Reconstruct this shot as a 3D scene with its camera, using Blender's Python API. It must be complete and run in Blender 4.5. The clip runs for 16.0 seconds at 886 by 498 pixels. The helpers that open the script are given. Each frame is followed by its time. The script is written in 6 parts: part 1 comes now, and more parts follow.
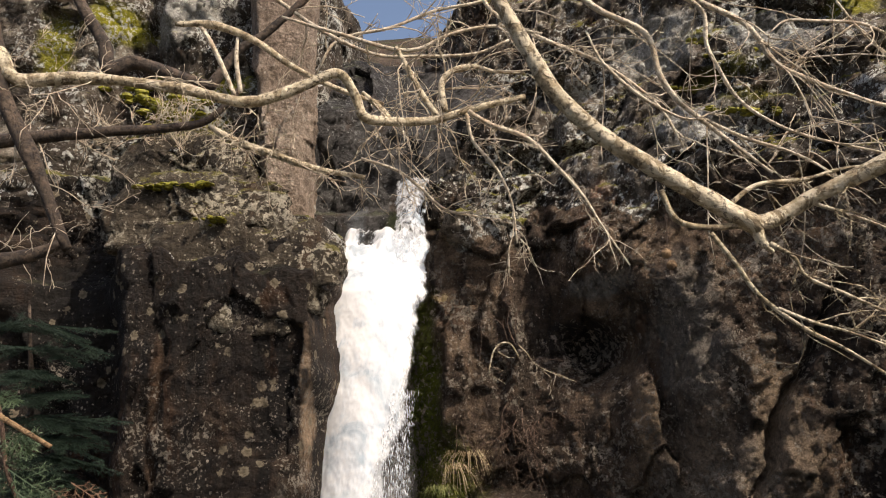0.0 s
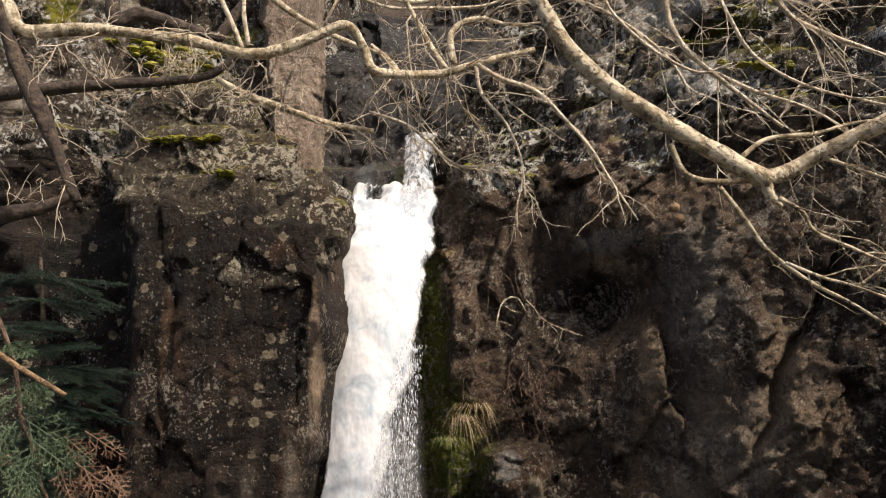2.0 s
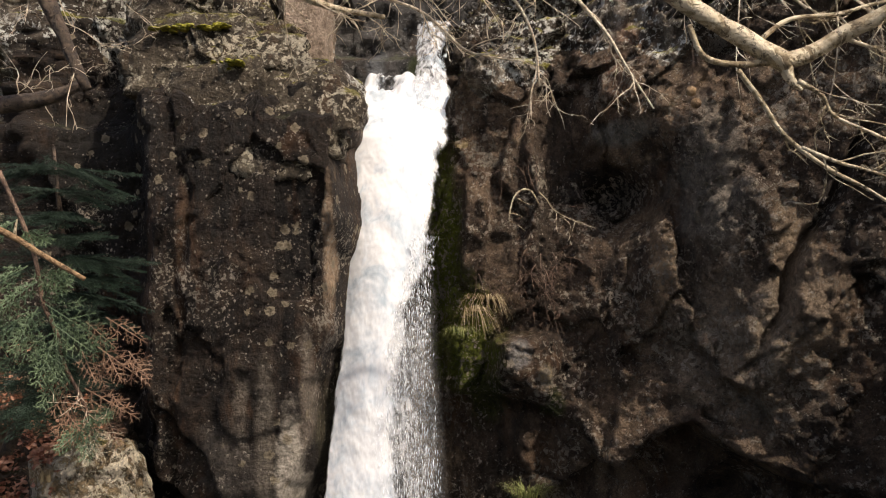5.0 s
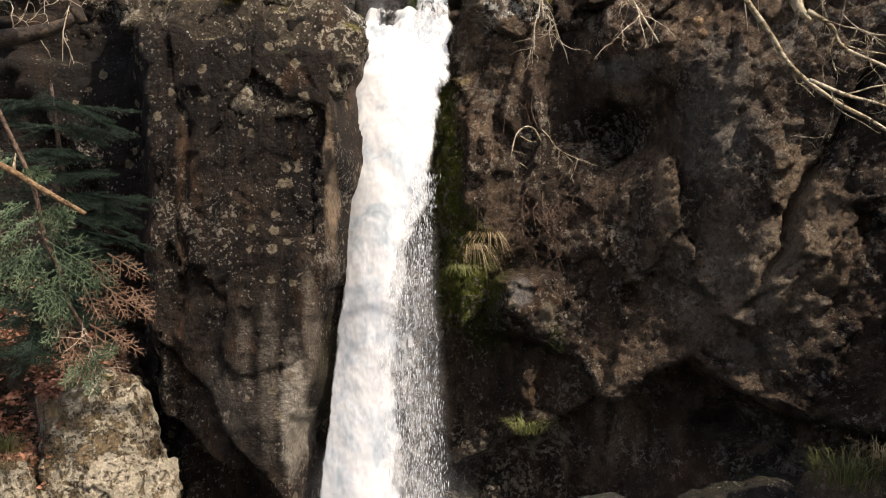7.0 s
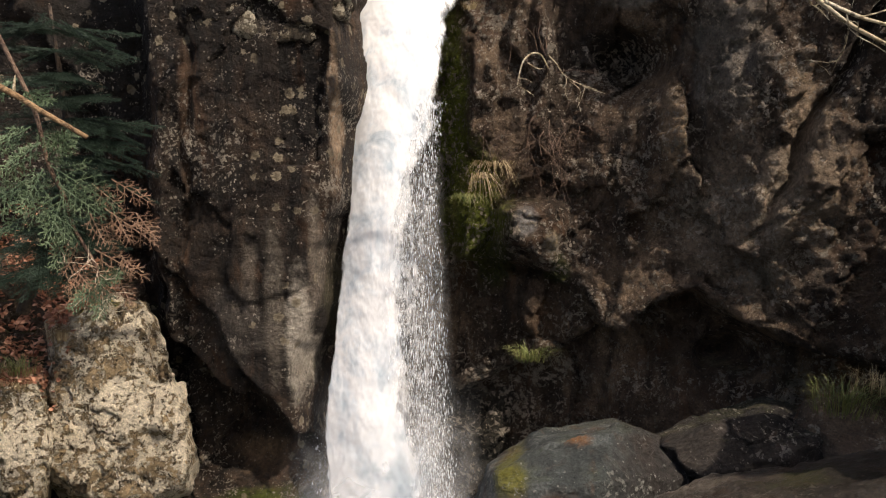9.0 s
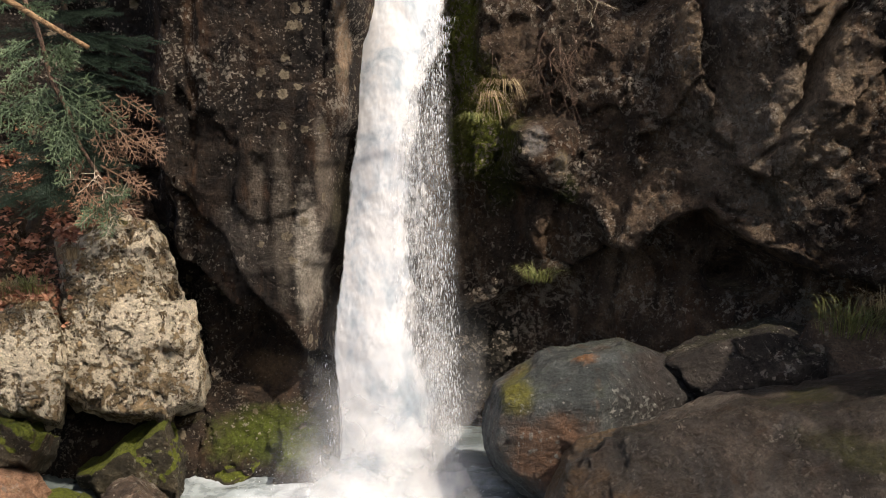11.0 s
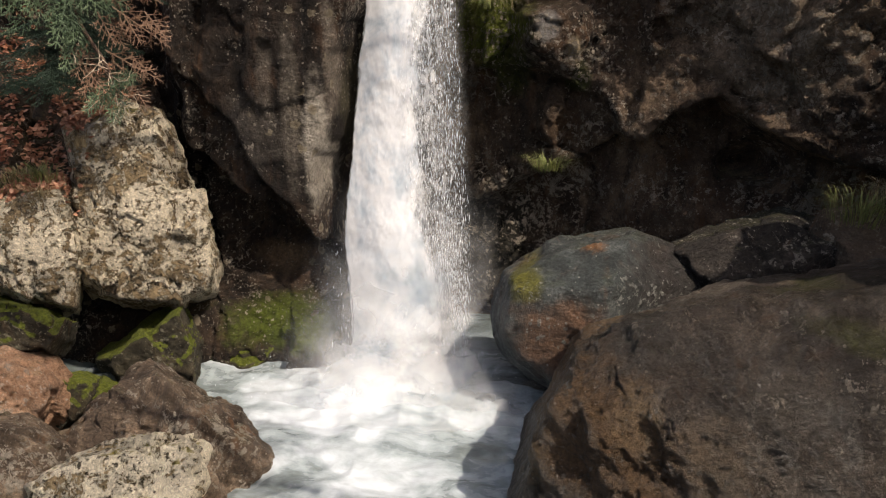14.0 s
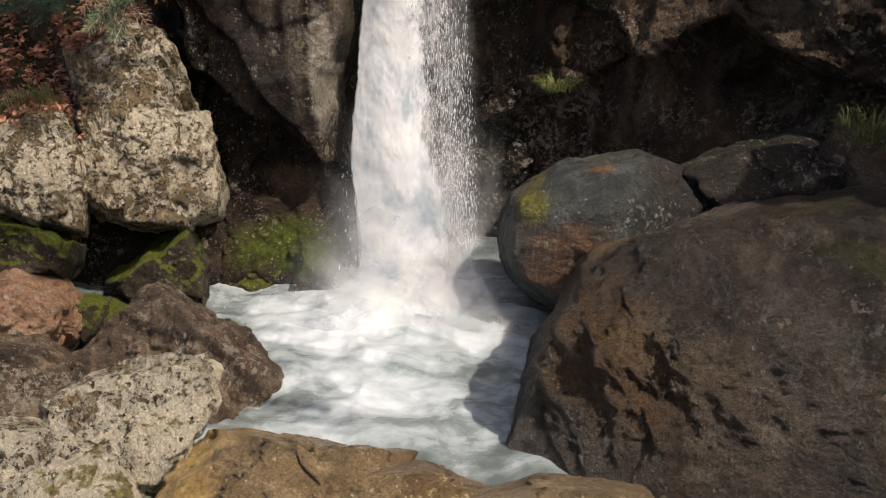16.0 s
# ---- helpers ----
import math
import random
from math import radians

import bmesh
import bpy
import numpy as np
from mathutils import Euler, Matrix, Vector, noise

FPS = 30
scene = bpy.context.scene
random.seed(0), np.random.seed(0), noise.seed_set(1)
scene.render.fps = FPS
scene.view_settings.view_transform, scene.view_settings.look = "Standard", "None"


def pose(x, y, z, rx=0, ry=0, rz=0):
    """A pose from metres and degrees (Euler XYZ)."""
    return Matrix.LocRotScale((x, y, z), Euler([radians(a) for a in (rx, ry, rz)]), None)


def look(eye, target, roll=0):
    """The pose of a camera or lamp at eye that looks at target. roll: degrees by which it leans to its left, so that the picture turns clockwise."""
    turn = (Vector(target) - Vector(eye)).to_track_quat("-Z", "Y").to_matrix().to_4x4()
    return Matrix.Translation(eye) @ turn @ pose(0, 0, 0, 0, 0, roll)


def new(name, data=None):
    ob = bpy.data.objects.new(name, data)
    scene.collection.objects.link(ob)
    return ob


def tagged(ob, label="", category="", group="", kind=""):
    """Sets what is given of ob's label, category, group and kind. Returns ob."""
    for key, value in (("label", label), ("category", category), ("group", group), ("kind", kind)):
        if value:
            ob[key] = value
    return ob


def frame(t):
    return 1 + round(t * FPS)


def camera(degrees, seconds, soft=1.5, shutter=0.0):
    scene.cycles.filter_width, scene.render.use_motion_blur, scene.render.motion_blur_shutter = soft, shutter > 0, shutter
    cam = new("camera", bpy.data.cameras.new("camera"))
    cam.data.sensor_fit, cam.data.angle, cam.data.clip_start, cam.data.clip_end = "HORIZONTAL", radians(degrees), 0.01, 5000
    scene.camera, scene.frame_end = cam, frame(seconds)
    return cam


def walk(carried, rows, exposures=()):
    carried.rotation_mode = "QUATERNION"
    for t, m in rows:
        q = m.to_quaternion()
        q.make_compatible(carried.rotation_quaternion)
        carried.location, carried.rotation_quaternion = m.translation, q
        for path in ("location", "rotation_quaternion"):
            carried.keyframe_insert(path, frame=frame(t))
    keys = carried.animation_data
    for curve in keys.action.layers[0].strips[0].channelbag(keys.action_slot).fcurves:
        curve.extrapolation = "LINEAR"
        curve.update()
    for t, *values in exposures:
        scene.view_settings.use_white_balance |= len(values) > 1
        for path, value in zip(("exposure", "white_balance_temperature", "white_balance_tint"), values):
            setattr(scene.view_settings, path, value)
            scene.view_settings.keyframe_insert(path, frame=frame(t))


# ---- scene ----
cam = camera(54.45, 16.0, soft=1.0)
EYE = 3.85
ROWS = [
    (0.0, 0.000, -0.000, 0.000, -0.00, 12.61, 0.00),
    (0.5, 0.001, -0.001, -0.001, 0.18, 11.63, -0.11),
    (1.0, 0.002, -0.010, -0.001, 0.32, 10.96, -0.07),
    (1.5, -0.001, -0.008, -0.005, 0.42, 10.35, 0.15),
    (2.0, -0.003, -0.011, -0.012, 0.51, 9.66, 0.37),
    (2.5, -0.002, -0.006, -0.015, 0.51, 8.82, 0.41),
    (3.0, -0.002, -0.012, -0.019, 0.64, 7.95, 0.35),
    (3.5, -0.005, -0.011, -0.022, 0.82, 7.25, 0.54),
    (4.0, 0.004, -0.009, -0.033, 0.91, 5.66, 0.48),
    (4.5, 0.001, -0.010, -0.043, 1.24, 4.04, 0.45),
    (7.0, 0.002, 0.003, -0.073, 1.42, -1.21, 0.58),
    (7.5, 0.008, 0.007, -0.076, 1.44, -2.49, 0.53),
    (8.0, 0.009, 0.016, -0.082, 1.59, -3.79, 0.56),
    (8.5, 0.006, 0.016, -0.090, 1.46, -4.76, 0.76),
    (9.0, 0.005, 0.014, -0.092, 1.70, -5.83, 0.88),
    (11.5, 0.009, 0.035, -0.136, 2.28, -12.19, 0.88),
    (12.0, 0.002, 0.031, -0.125, 2.44, -13.40, 0.74),
    (12.5, 0.001, 0.032, -0.138, 2.68, -14.47, 0.82),
    (13.0, 0.002, 0.031, -0.141, 2.70, -15.71, 0.93),
    (13.5, 0.005, 0.033, -0.147, 2.54, -16.88, 1.02),
    (14.0, 0.000, 0.035, -0.160, 2.66, -18.08, 0.96),
    (14.5, 0.005, 0.041, -0.162, 2.66, -19.26, 1.01),
    (15.0, -0.004, 0.043, -0.166, 2.55, -20.45, 1.12),
    (15.5, -0.002, 0.037, -0.178, 2.91, -21.56, 0.84),
    (16.0, -0.005, 0.041, -0.179, 3.01, -23.11, 0.75),
]
EXPOSURES = [(0.0, 0.12, 6600, 13), (9.0, 0.22, 6600, 13), (12.5, 0.20, 6600, 13), (14.5, 0.03, 6600, 13), (16.0, -0.05, 6600, 13)]
walk(cam, [(t, pose(x, y, EYE + z, 90 + pitch, 0, yaw) @ pose(0, 0, 0, 0, 0, roll)) for t, x, y, z, yaw, pitch, roll in ROWS], EXPOSURES)

# ---- light ----
SUN_TO = Vector((0.46, -0.43, 0.777)).normalized()
world = bpy.data.worlds.new("sky")
scene.world = world
world.use_nodes = True
wn = world.node_tree.nodes
sky = wn.new("ShaderNodeTexSky")
sky.sky_type, sky.sun_disc = "NISHITA", False
sky.dust_density, sky.ozone_density = 4.0, 0.3
sky.sun_elevation = math.asin(SUN_TO.z)
sky.sun_rotation = math.atan2(SUN_TO.x, SUN_TO.y)
world.node_tree.links.new(sky.outputs[0], wn["Background"].inputs[0])
wn["Background"].inputs[1].default_value = 0.15
sun = new("sun", bpy.data.lights.new("sun", "SUN"))
sun.data.energy, sun.data.angle, sun.data.color = 4.6, radians(0.53), (1.0, 0.90, 0.76)
sun.matrix_world = look(SUN_TO * 40, (0, 0, 0))


# ---- noise and meshes ----
def hashed(i, j, k, seed):
    h = (i * 374761393 + j * 668265263 + k * 2147483647 + seed * 1274126177) & 0xFFFFFFFF
    h = ((h ^ (h >> 13)) * 1274126177) & 0xFFFFFFFF
    return ((h ^ (h >> 16)) & 0xFFFFFF) / float(0xFFFFFF)


def vnoise(p, seed=0):
    """Smooth lattice noise in -1..1 for an (n, 3) array."""
    i = np.floor(p).astype(np.int64)
    f = p - i
    f = f * f * f * (f * (f * 6 - 15) + 10)
    out = np.zeros(len(p))
    for a in (0, 1):
        for b in (0, 1):
            for c in (0, 1):
                w = (f[:, 0] if a else 1 - f[:, 0]) * (f[:, 1] if b else 1 - f[:, 1]) * (f[:, 2] if c else 1 - f[:, 2])
                out += w * hashed(i[:, 0] + a, i[:, 1] + b, i[:, 2] + c, seed)
    return out * 2 - 1


def fbm(p, scale, octaves=4, seed=0, gain=0.5):
    out, amp = np.zeros(len(p)), 1.0
    for o in range(octaves):
        out += amp * vnoise(p * scale + 17.3 * o, seed + o)
        scale, amp = scale * 2.03, amp * gain
    return out


def ridged(p, scale, octaves=4, seed=0):
    out, amp = np.zeros(len(p)), 1.0
    for o in range(octaves):
        out += amp * (1 - 2 * np.abs(vnoise(p * scale + 9.1 * o, seed + o)))
        scale, amp = scale * 2.07, amp * 0.5
    return out


def step(a, b, v):
    t = np.clip((v - a) / (b - a), 0, 1)
    return t * t * (3 - 2 * t)


def blob(x, z, cx, cz, rx, rz, turn=0.0):
    c, s = math.cos(radians(turn)), math.sin(radians(turn))
    u, v = (x - cx) * c + (z - cz) * s, -(x - cx) * s + (z - cz) * c
    return np.exp(-((u / rx) ** 2 + (v / rz) ** 2))


def above(x, z, x0, z0, x1, z1):
    """Signed distance to the line from the first point to the second: positive above it."""
    l = math.hypot(x1 - x0, z1 - z0)
    return ((z - z0) * (x1 - x0) - (x - x0) * (z1 - z0)) / l


def facets(p, scale, seed=0):
    """Fracture faces: each cell is a tilted plane. Height in metres, and the gap to the next cell."""
    q = p * scale
    base = np.floor(q).astype(np.int64)
    d1, d2, val = np.full(len(p), 9.0), np.full(len(p), 9.0), np.zeros(len(p))
    for a in (-1, 0, 1):
        for b in (-1, 0, 1):
            for c in (-1, 0, 1):
                i, j, k = base[:, 0] + a, base[:, 1] + b, base[:, 2] + c
                ox, oy, oz = q[:, 0] - i - hashed(i, j, k, seed), q[:, 1] - j - hashed(i, j, k, seed + 1), q[:, 2] - k - hashed(i, j, k, seed + 2)
                d = np.sqrt(ox * ox + oy * oy + oz * oz)
                near = d < d1
                d2 = np.where(near, d1, np.minimum(d2, d))
                tilt = (hashed(i, j, k, seed + 4) - 0.5) * ox + (hashed(i, j, k, seed + 5) - 0.5) * oy + (hashed(i, j, k, seed + 6) - 0.5) * oz
                val = np.where(near, 0.5 * (hashed(i, j, k, seed + 3) - 0.5) + 1.3 * tilt, val)
                d1 = np.where(near, d, d1)
    return val / scale, d2 - d1


def rocky(p, amount=1.0, seed=0, strata=0.0, blocks=1.0, cracks=1.0):
    """Relief of weathered rock in metres."""
    warp = p + 0.05 * np.stack([fbm(p, 2.6, 3, seed + 50), fbm(p, 2.6, 3, seed + 51), fbm(p, 2.6, 3, seed + 52)], 1)
    v1, g1 = facets(warp * (1, 1, 0.7), 1.5, seed + 3)
    v2, g2 = facets(warp * (1, 1, 0.8), 4.3, seed + 7)
    v3, g3 = facets(warp, 11.0, seed + 9)
    crack = step(0.0, 0.25, vnoise(p * 1.1, seed + 60))
    out = 0.06 * fbm(p, 0.9, 3, seed) + blocks * (0.32 * v1 + 0.34 * v2 + 0.3 * v3)
    out -= cracks * blocks * (0.05 * np.exp(-g1 * 30) * crack + 0.016 * np.exp(-g2 * 18))
    out += 0.022 * ridged(p, 3.1, 5, seed + 11) + 0.014 * fbm(p, 9.0, 4, seed + 20, 0.65)
    if strata:
        out += strata * np.sin(p[:, 2] * 21 + 4 * vnoise(p * 0.9, seed + 31) + 2 * vnoise(p * 3.1, seed + 33)) * (0.5 + 0.5 * vnoise(p * 1.3, seed + 32))
    return out * amount


def mesh_of(name, verts, faces, smooth=True):
    me = bpy.data.meshes.new(name)
    verts = np.asarray(verts, dtype=np.float64)
    me.from_pydata(verts.tolist(), [], faces if isinstance(faces, list) else faces.tolist())
    if smooth:
        me.polygons.foreach_set("use_smooth", np.ones(len(me.polygons), dtype=bool))
    me.update()
    return me


def mesh_thing(name, me, material, at=(0, 0, 0)):
    ob = new(name, me)
    me.materials.append(material)
    ob.location = at
    return ob


def mesh_part(name, me, material, parent, label=""):
    ob = new(name, me)
    if not me.materials:
        me.materials.append(material)
    ob.parent = parent
    if label:
        ob["label"] = label
    return ob


def empty(name, at=(0, 0, 0)):
    ob = new(name)
    ob.location = at
    ob.empty_display_size = 0.2
    return ob


def grid_faces(nu, nv):
    i = np.arange(nu * nv).reshape(nv, nu)
    return np.stack([i[:-1, :-1], i[:-1, 1:], i[1:, 1:], i[1:, :-1]], -1).reshape(-1, 4)


def wall_sheet(name, xs, zs, depth_at, back):
    """A rock face with thickness: y = depth_at(x, z) on a grid, closed at its back."""
    gx, gz = np.meshgrid(xs, zs)
    x, z = gx.ravel(), gz.ravel()
    front = np.stack([x, depth_at(x, z), z], 1)
    nu, nv = len(xs), len(zs)
    faces = grid_faces(nu, nv).tolist()
    i = np.arange(nu * nv).reshape(nv, nu)
    ring = np.concatenate([i[0, :], i[1:, -1], i[-1, -2::-1], i[-2:0:-1, 0]])
    rear = front[ring].copy()
    rear[:, 1] = back
    n0 = len(front)
    k = len(ring)
    for a in range(k):
        b = (a + 1) % k
        faces.append([int(ring[b]), int(ring[a]), n0 + a, n0 + b])
    faces.append([n0 + a for a in range(k)][::-1])
    return mesh_of(name, np.concatenate([front, rear]), faces)


def ball_dirs(sub):
    bm = bmesh.new()
    bmesh.ops.create_icosphere(bm, subdivisions=sub, radius=1.0)
    v = np.array([w.co[:] for w in bm.verts])
    f = [[w.index for w in face.verts] for face in bm.faces]
    bm.free()
    return v / np.linalg.norm(v, axis=1)[:, None], f


BALLS = {}


def rock_mesh(name, size, cuts, seed, sub=6, rough=1.0, power=2.6, strata=0.0, turn=0.0, edge=110.0, blocks=1.2, folds=0.0, cracks=0.6):
    """A boulder: a rounded block of the given half sizes, cut by planes (direction, distance from its middle)."""
    if sub not in BALLS:
        BALLS[sub] = ball_dirs(sub)
    u, f = BALLS[sub]
    s = np.array(size)
    r = 1 / ((np.abs(u / s) ** power).sum(1)) ** (1 / power)
    inv = r ** -edge
    for nx, ny, nz, d in cuts:
        n = np.array((nx, ny, nz), dtype=float)
        n /= np.linalg.norm(n)
        c = np.clip(u @ n, 1e-3, None) / d
        inv = inv + c ** edge
    r = inv ** (-1 / edge)
    p = u * r[:, None]
    if turn:
        c, sn = math.cos(radians(turn)), math.sin(radians(turn))
        p = p @ np.array([[c, sn, 0], [-sn, c, 0], [0, 0, 1]])
        u = u @ np.array([[c, sn, 0], [-sn, c, 0], [0, 0, 1]])
    k = rough * min(1.0, float(min(size)) * 1.6)
    p = p + u * rocky(p + seed * 3.7, k, seed, strata, blocks, cracks)[:, None]
    if folds:
        q = p @ np.array([[0.8, 0.0, -0.6], [0.0, 1.0, 0.0], [0.6, 0.0, 0.8]]) * (1.0, 1.0, 0.38) + seed
        p = p + u * (folds * (0.9 * ridged(q, 2.1, 3, seed + 70) + 0.7 * fbm(q, 2.6, 3, seed + 72) + 0.35 * fbm(q, 9.0, 5, seed + 71, 0.65)))[:, None]
    return mesh_of(name, p, f)


def boulder(label, at, size, cuts, material, seed, category="boulder", group="", **more):
    ob = mesh_thing("boulder", rock_mesh("boulder", size, cuts, seed, **more), material, at)
    return tagged(ob, label, category, group)


def tube(points, radii, sides=8, wobble=0.0, seed=0, per=6):
    """Vertices and faces of a tapered, slightly knobbly limb along a smooth line through the points."""
    pts = np.array(points, dtype=float)
    n = len(pts)
    ext = np.concatenate([[2 * pts[0] - pts[1]], pts, [2 * pts[-1] - pts[-2]]])
    rad = np.interp(np.linspace(0, 1, (n - 1) * per + 1), np.linspace(0, 1, len(radii)), radii)
    line = []
    for a in range(n - 1):
        p0, p1, p2, p3 = ext[a], ext[a + 1], ext[a + 2], ext[a + 3]
        for t in np.arange(per) / per:
            line.append(0.5 * (2 * p1 + (p2 - p0) * t + (2 * p0 - 5 * p1 + 4 * p2 - p3) * t * t + (3 * p1 - p0 - 3 * p2 + p3) * t ** 3))
    line.append(pts[-1])
    line = np.array(line)
    tan = np.gradient(line, axis=0)
    tan /= np.linalg.norm(tan, axis=1)[:, None] + 1e-9
    side = np.cross(tan, (0.31, -0.87, 0.38))
    side /= np.linalg.norm(side, axis=1)[:, None] + 1e-9
    up = np.cross(side, tan)
    ang = np.arange(sides) / sides * 2 * math.pi
    ringv = side[:, None, :] * np.cos(ang)[None, :, None] + up[:, None, :] * np.sin(ang)[None, :, None]
    v = line[:, None, :] + ringv * rad[:, None, None]
    v = v.reshape(-1, 3)
    if wobble:
        dirs = ringv.reshape(-1, 3)
        rr = np.repeat(rad, sides)
        v = v + dirs * (rr * wobble * (fbm(v, 5.0, 3, seed) + 0.4 * fbm(v, 22.0, 2, seed + 5)))[:, None]
    m = len(line)
    i = np.arange(m * sides).reshape(m, sides)
    j = np.roll(i, -1, 1)
    f = np.stack([i[:-1], j[:-1], j[1:], i[1:]], -1).reshape(-1, 4).tolist()
    f.append(i[0, ::-1].tolist())
    f.append(i[-1].tolist())
    return v, f, line


def joined(chunks):
    """One list of vertices and faces out of several."""
    vs, fs, n = [], [], 0
    for v, f in chunks:
        vs.append(v)
        fs.extend([[a + n for a in face] for face in f])
        n += len(v)
    return np.concatenate(vs), fs



# ---- plants ----
def sprout(rng, base, way, length, radius, depth, chunks, sag=0.0, bend=0.45, kids=3):
    """A crooked bare twig with smaller twigs and short spurs on it."""
    n = 7
    pts, d = [np.array(base, dtype=float)], np.array(way, dtype=float)
    for k in range(n - 1):
        d = d + rng.normal(0, bend * 0.62, 3) + np.array((0, 0, -sag))
        d /= np.linalg.norm(d)
        pts.append(pts[-1] + d * length / (n - 1) * rng.uniform(0.6, 1.4))
    v, f, line = tube(pts, [radius, radius * 0.8, radius * 0.5], 4 if radius < 0.006 else 6, 0, 0, 1)
    chunks.append((v, f))
    for k in range(2):
        i = int(rng.integers(1, n))
        spur = rng.normal(0, 1, 3)
        spur = pts[i] + spur / np.linalg.norm(spur) * length * rng.uniform(0.04, 0.1)
        v, f, _ = tube([pts[i], (pts[i] + spur) / 2 + rng.normal(0, 0.004, 3), spur], [radius * 0.6, radius * 0.4], 3, 0, 0, 1)
        chunks.append((v, f))
    if depth > 0:
        for k in range(kids):
            i = int(rng.integers(1, n - 1))
            side = pts[i + 1] - pts[i]
            side = side / (np.linalg.norm(side) + 1e-9) + rng.normal(0, 0.75, 3)
            side /= np.linalg.norm(side)
            sprout(rng, pts[i], side, length * rng.uniform(0.35, 0.7), radius * 0.65, depth - 1, chunks, sag, bend, kids)


def twigs_along(rng, lines, count, length, radius, depth, sag=0.0, bend=0.45, kids=3, start=0.15):
    chunks = []
    for _ in range(count):
        line = lines[int(rng.integers(len(lines)))]
        i = int(rng.integers(int(len(line) * start), len(line) - 1))
        way = line[i + 1] - line[i]
        way = way / (np.linalg.norm(way) + 1e-9) + rng.normal(0, 0.8, 3)
        way /= np.linalg.norm(way)
        sprout(rng, line[i], way, length * rng.uniform(0.5, 1.3), radius, depth, chunks, sag, bend, kids)
    v, f = joined(chunks)
    return mesh_of("twigs", v, f)


def frond_mesh(seed, length=0.5, needle=0.012, sides=8, droop=0.15, dense=420, wide=0.0016, wing=0.5, gap=0.035):
    """A flat fir branchlet along +x: stem, side shoots that fork again, short needles on all of them."""
    rng = np.random.default_rng(seed)
    chunks, needles = [], []

    def shoot(a, b, r):
        v, f, line = tube([a, (a + b) / 2, b], [r, r * 0.7, r * 0.4], 3, 0, 0, 1)
        chunks.append((v, f))
        l = np.linalg.norm(b - a)
        k = max(6, int(dense * l))
        t = rng.random(k)
        p = a + (b - a) * t[:, None]
        d = (b - a) / l
        out = rng.normal(0, 1, (k, 3)) * (1, 1, 0.5)
        out -= (out @ d)[:, None] * d
        out /= np.linalg.norm(out, axis=1)[:, None] + 1e-9
        tip = p + (out * 0.8 + d * 0.6) * needle * rng.uniform(0.7, 1.2, (k, 1))
        w = np.cross(out, d) * wide
        needles.append(np.stack([p - w, p + w, tip], 1))

    ends = np.array((length, 0, -droop * length))
    shoot(np.zeros(3), ends, 0.0035)
    for k in range(sides):
        t = (k + 0.7) / (sides + 0.6)
        for s in (-1, 1):
            a = ends * t
            l = length * wing * (1 - t) ** 0.75 * rng.uniform(0.7, 1.15) + 0.025
            turn = rng.uniform(0.75, 1.05)
            way = np.array((math.cos(turn), s * math.sin(turn), -droop * rng.uniform(0.4, 1.8)))
            b = a + way * l
            shoot(a, b, 0.002)
            m = int(l / gap)
            for q in range(m):
                c = a + (b - a) * (q + 0.5) / (m + 0.3)
                for w in (-1, 1):
                    turn2 = turn * s + w * 0.85
                    ll = 0.05 * rng.uniform(0.6, 1.2) * (1 - 0.4 * (q + 1) / (m + 1))
                    shoot(c, c + np.array((math.cos(turn2), math.sin(turn2), -droop * rng.uniform(0.5, 2.5))) * ll, 0.0012)
    v, f = joined(chunks)
    nd = np.concatenate(needles)
    f = f + (np.arange(len(nd) * 3).reshape(-1, 3) + len(v)).tolist()
    return mesh_of("frond", np.concatenate([v, nd.reshape(-1, 3)]), f, smooth=False)


def tuft_mesh(seed, blades, height, spread_r, lean=(0, 0, 0), width=0.004):
    rng = np.random.default_rng(seed)
    vs, fs = [], []
    for b in range(blades):
        a = rng.random() * 2 * math.pi
        root = np.array((math.cos(a), math.sin(a), 0)) * spread_r * rng.random()
        h = height * rng.uniform(0.45, 1.1)
        out = np.array((math.cos(a), math.sin(a), 0)) * rng.uniform(0.2, 0.9) + np.array(lean)
        side = np.array((-math.sin(a), math.cos(a), 0)) * width * rng.uniform(0.6, 1.2)
        n = len(vs)
        for t in (0, 0.4, 0.75):
            c = root + np.array((0, 0, h * (t - 0.35 * t * t))) + out * h * t * t * 0.9
            vs += [c - side * (1 - 0.6 * t), c + side * (1 - 0.6 * t)]
        vs.append(root + np.array((0, 0, h * 0.6)) + out * h * 0.95)
        fs += [[n, n + 1, n + 3, n + 2], [n + 2, n + 3, n + 5, n + 4], [n + 4, n + 5, n + 6]]
    return mesh_of("blades", np.array(vs), fs)


def leaves_mesh(seed, places, size):
    """Dry curled leaves lying about."""
    rng = np.random.default_rng(seed)
    vs, fs = [], []
    shape = np.array([(0, -0.5, 0), (0.32, -0.1, 0.12), (0.0, -0.05, 0), (-0.32, -0.1, 0.12), (0.26, 0.25, 0.15), (0, 0.6, 0.08), (-0.26, 0.25, 0.15)])
    face = [[0, 1, 2], [0, 2, 3], [1, 4, 2], [2, 4, 5], [2, 5, 6], [2, 6, 3]]
    for p in places:
        m = np.array(Euler((rng.normal(0, 0.6), rng.normal(0, 0.6), rng.random() * 6.28)).to_matrix())
        s = size * rng.uniform(0.6, 1.3)
        n = len(vs)
        vs += list((shape * (s, s, s * rng.uniform(0.3, 1.8))) @ m.T + p)
        fs += [[a + n for a in q] for q in face]
    return mesh_of("leaves", np.array(vs), fs)


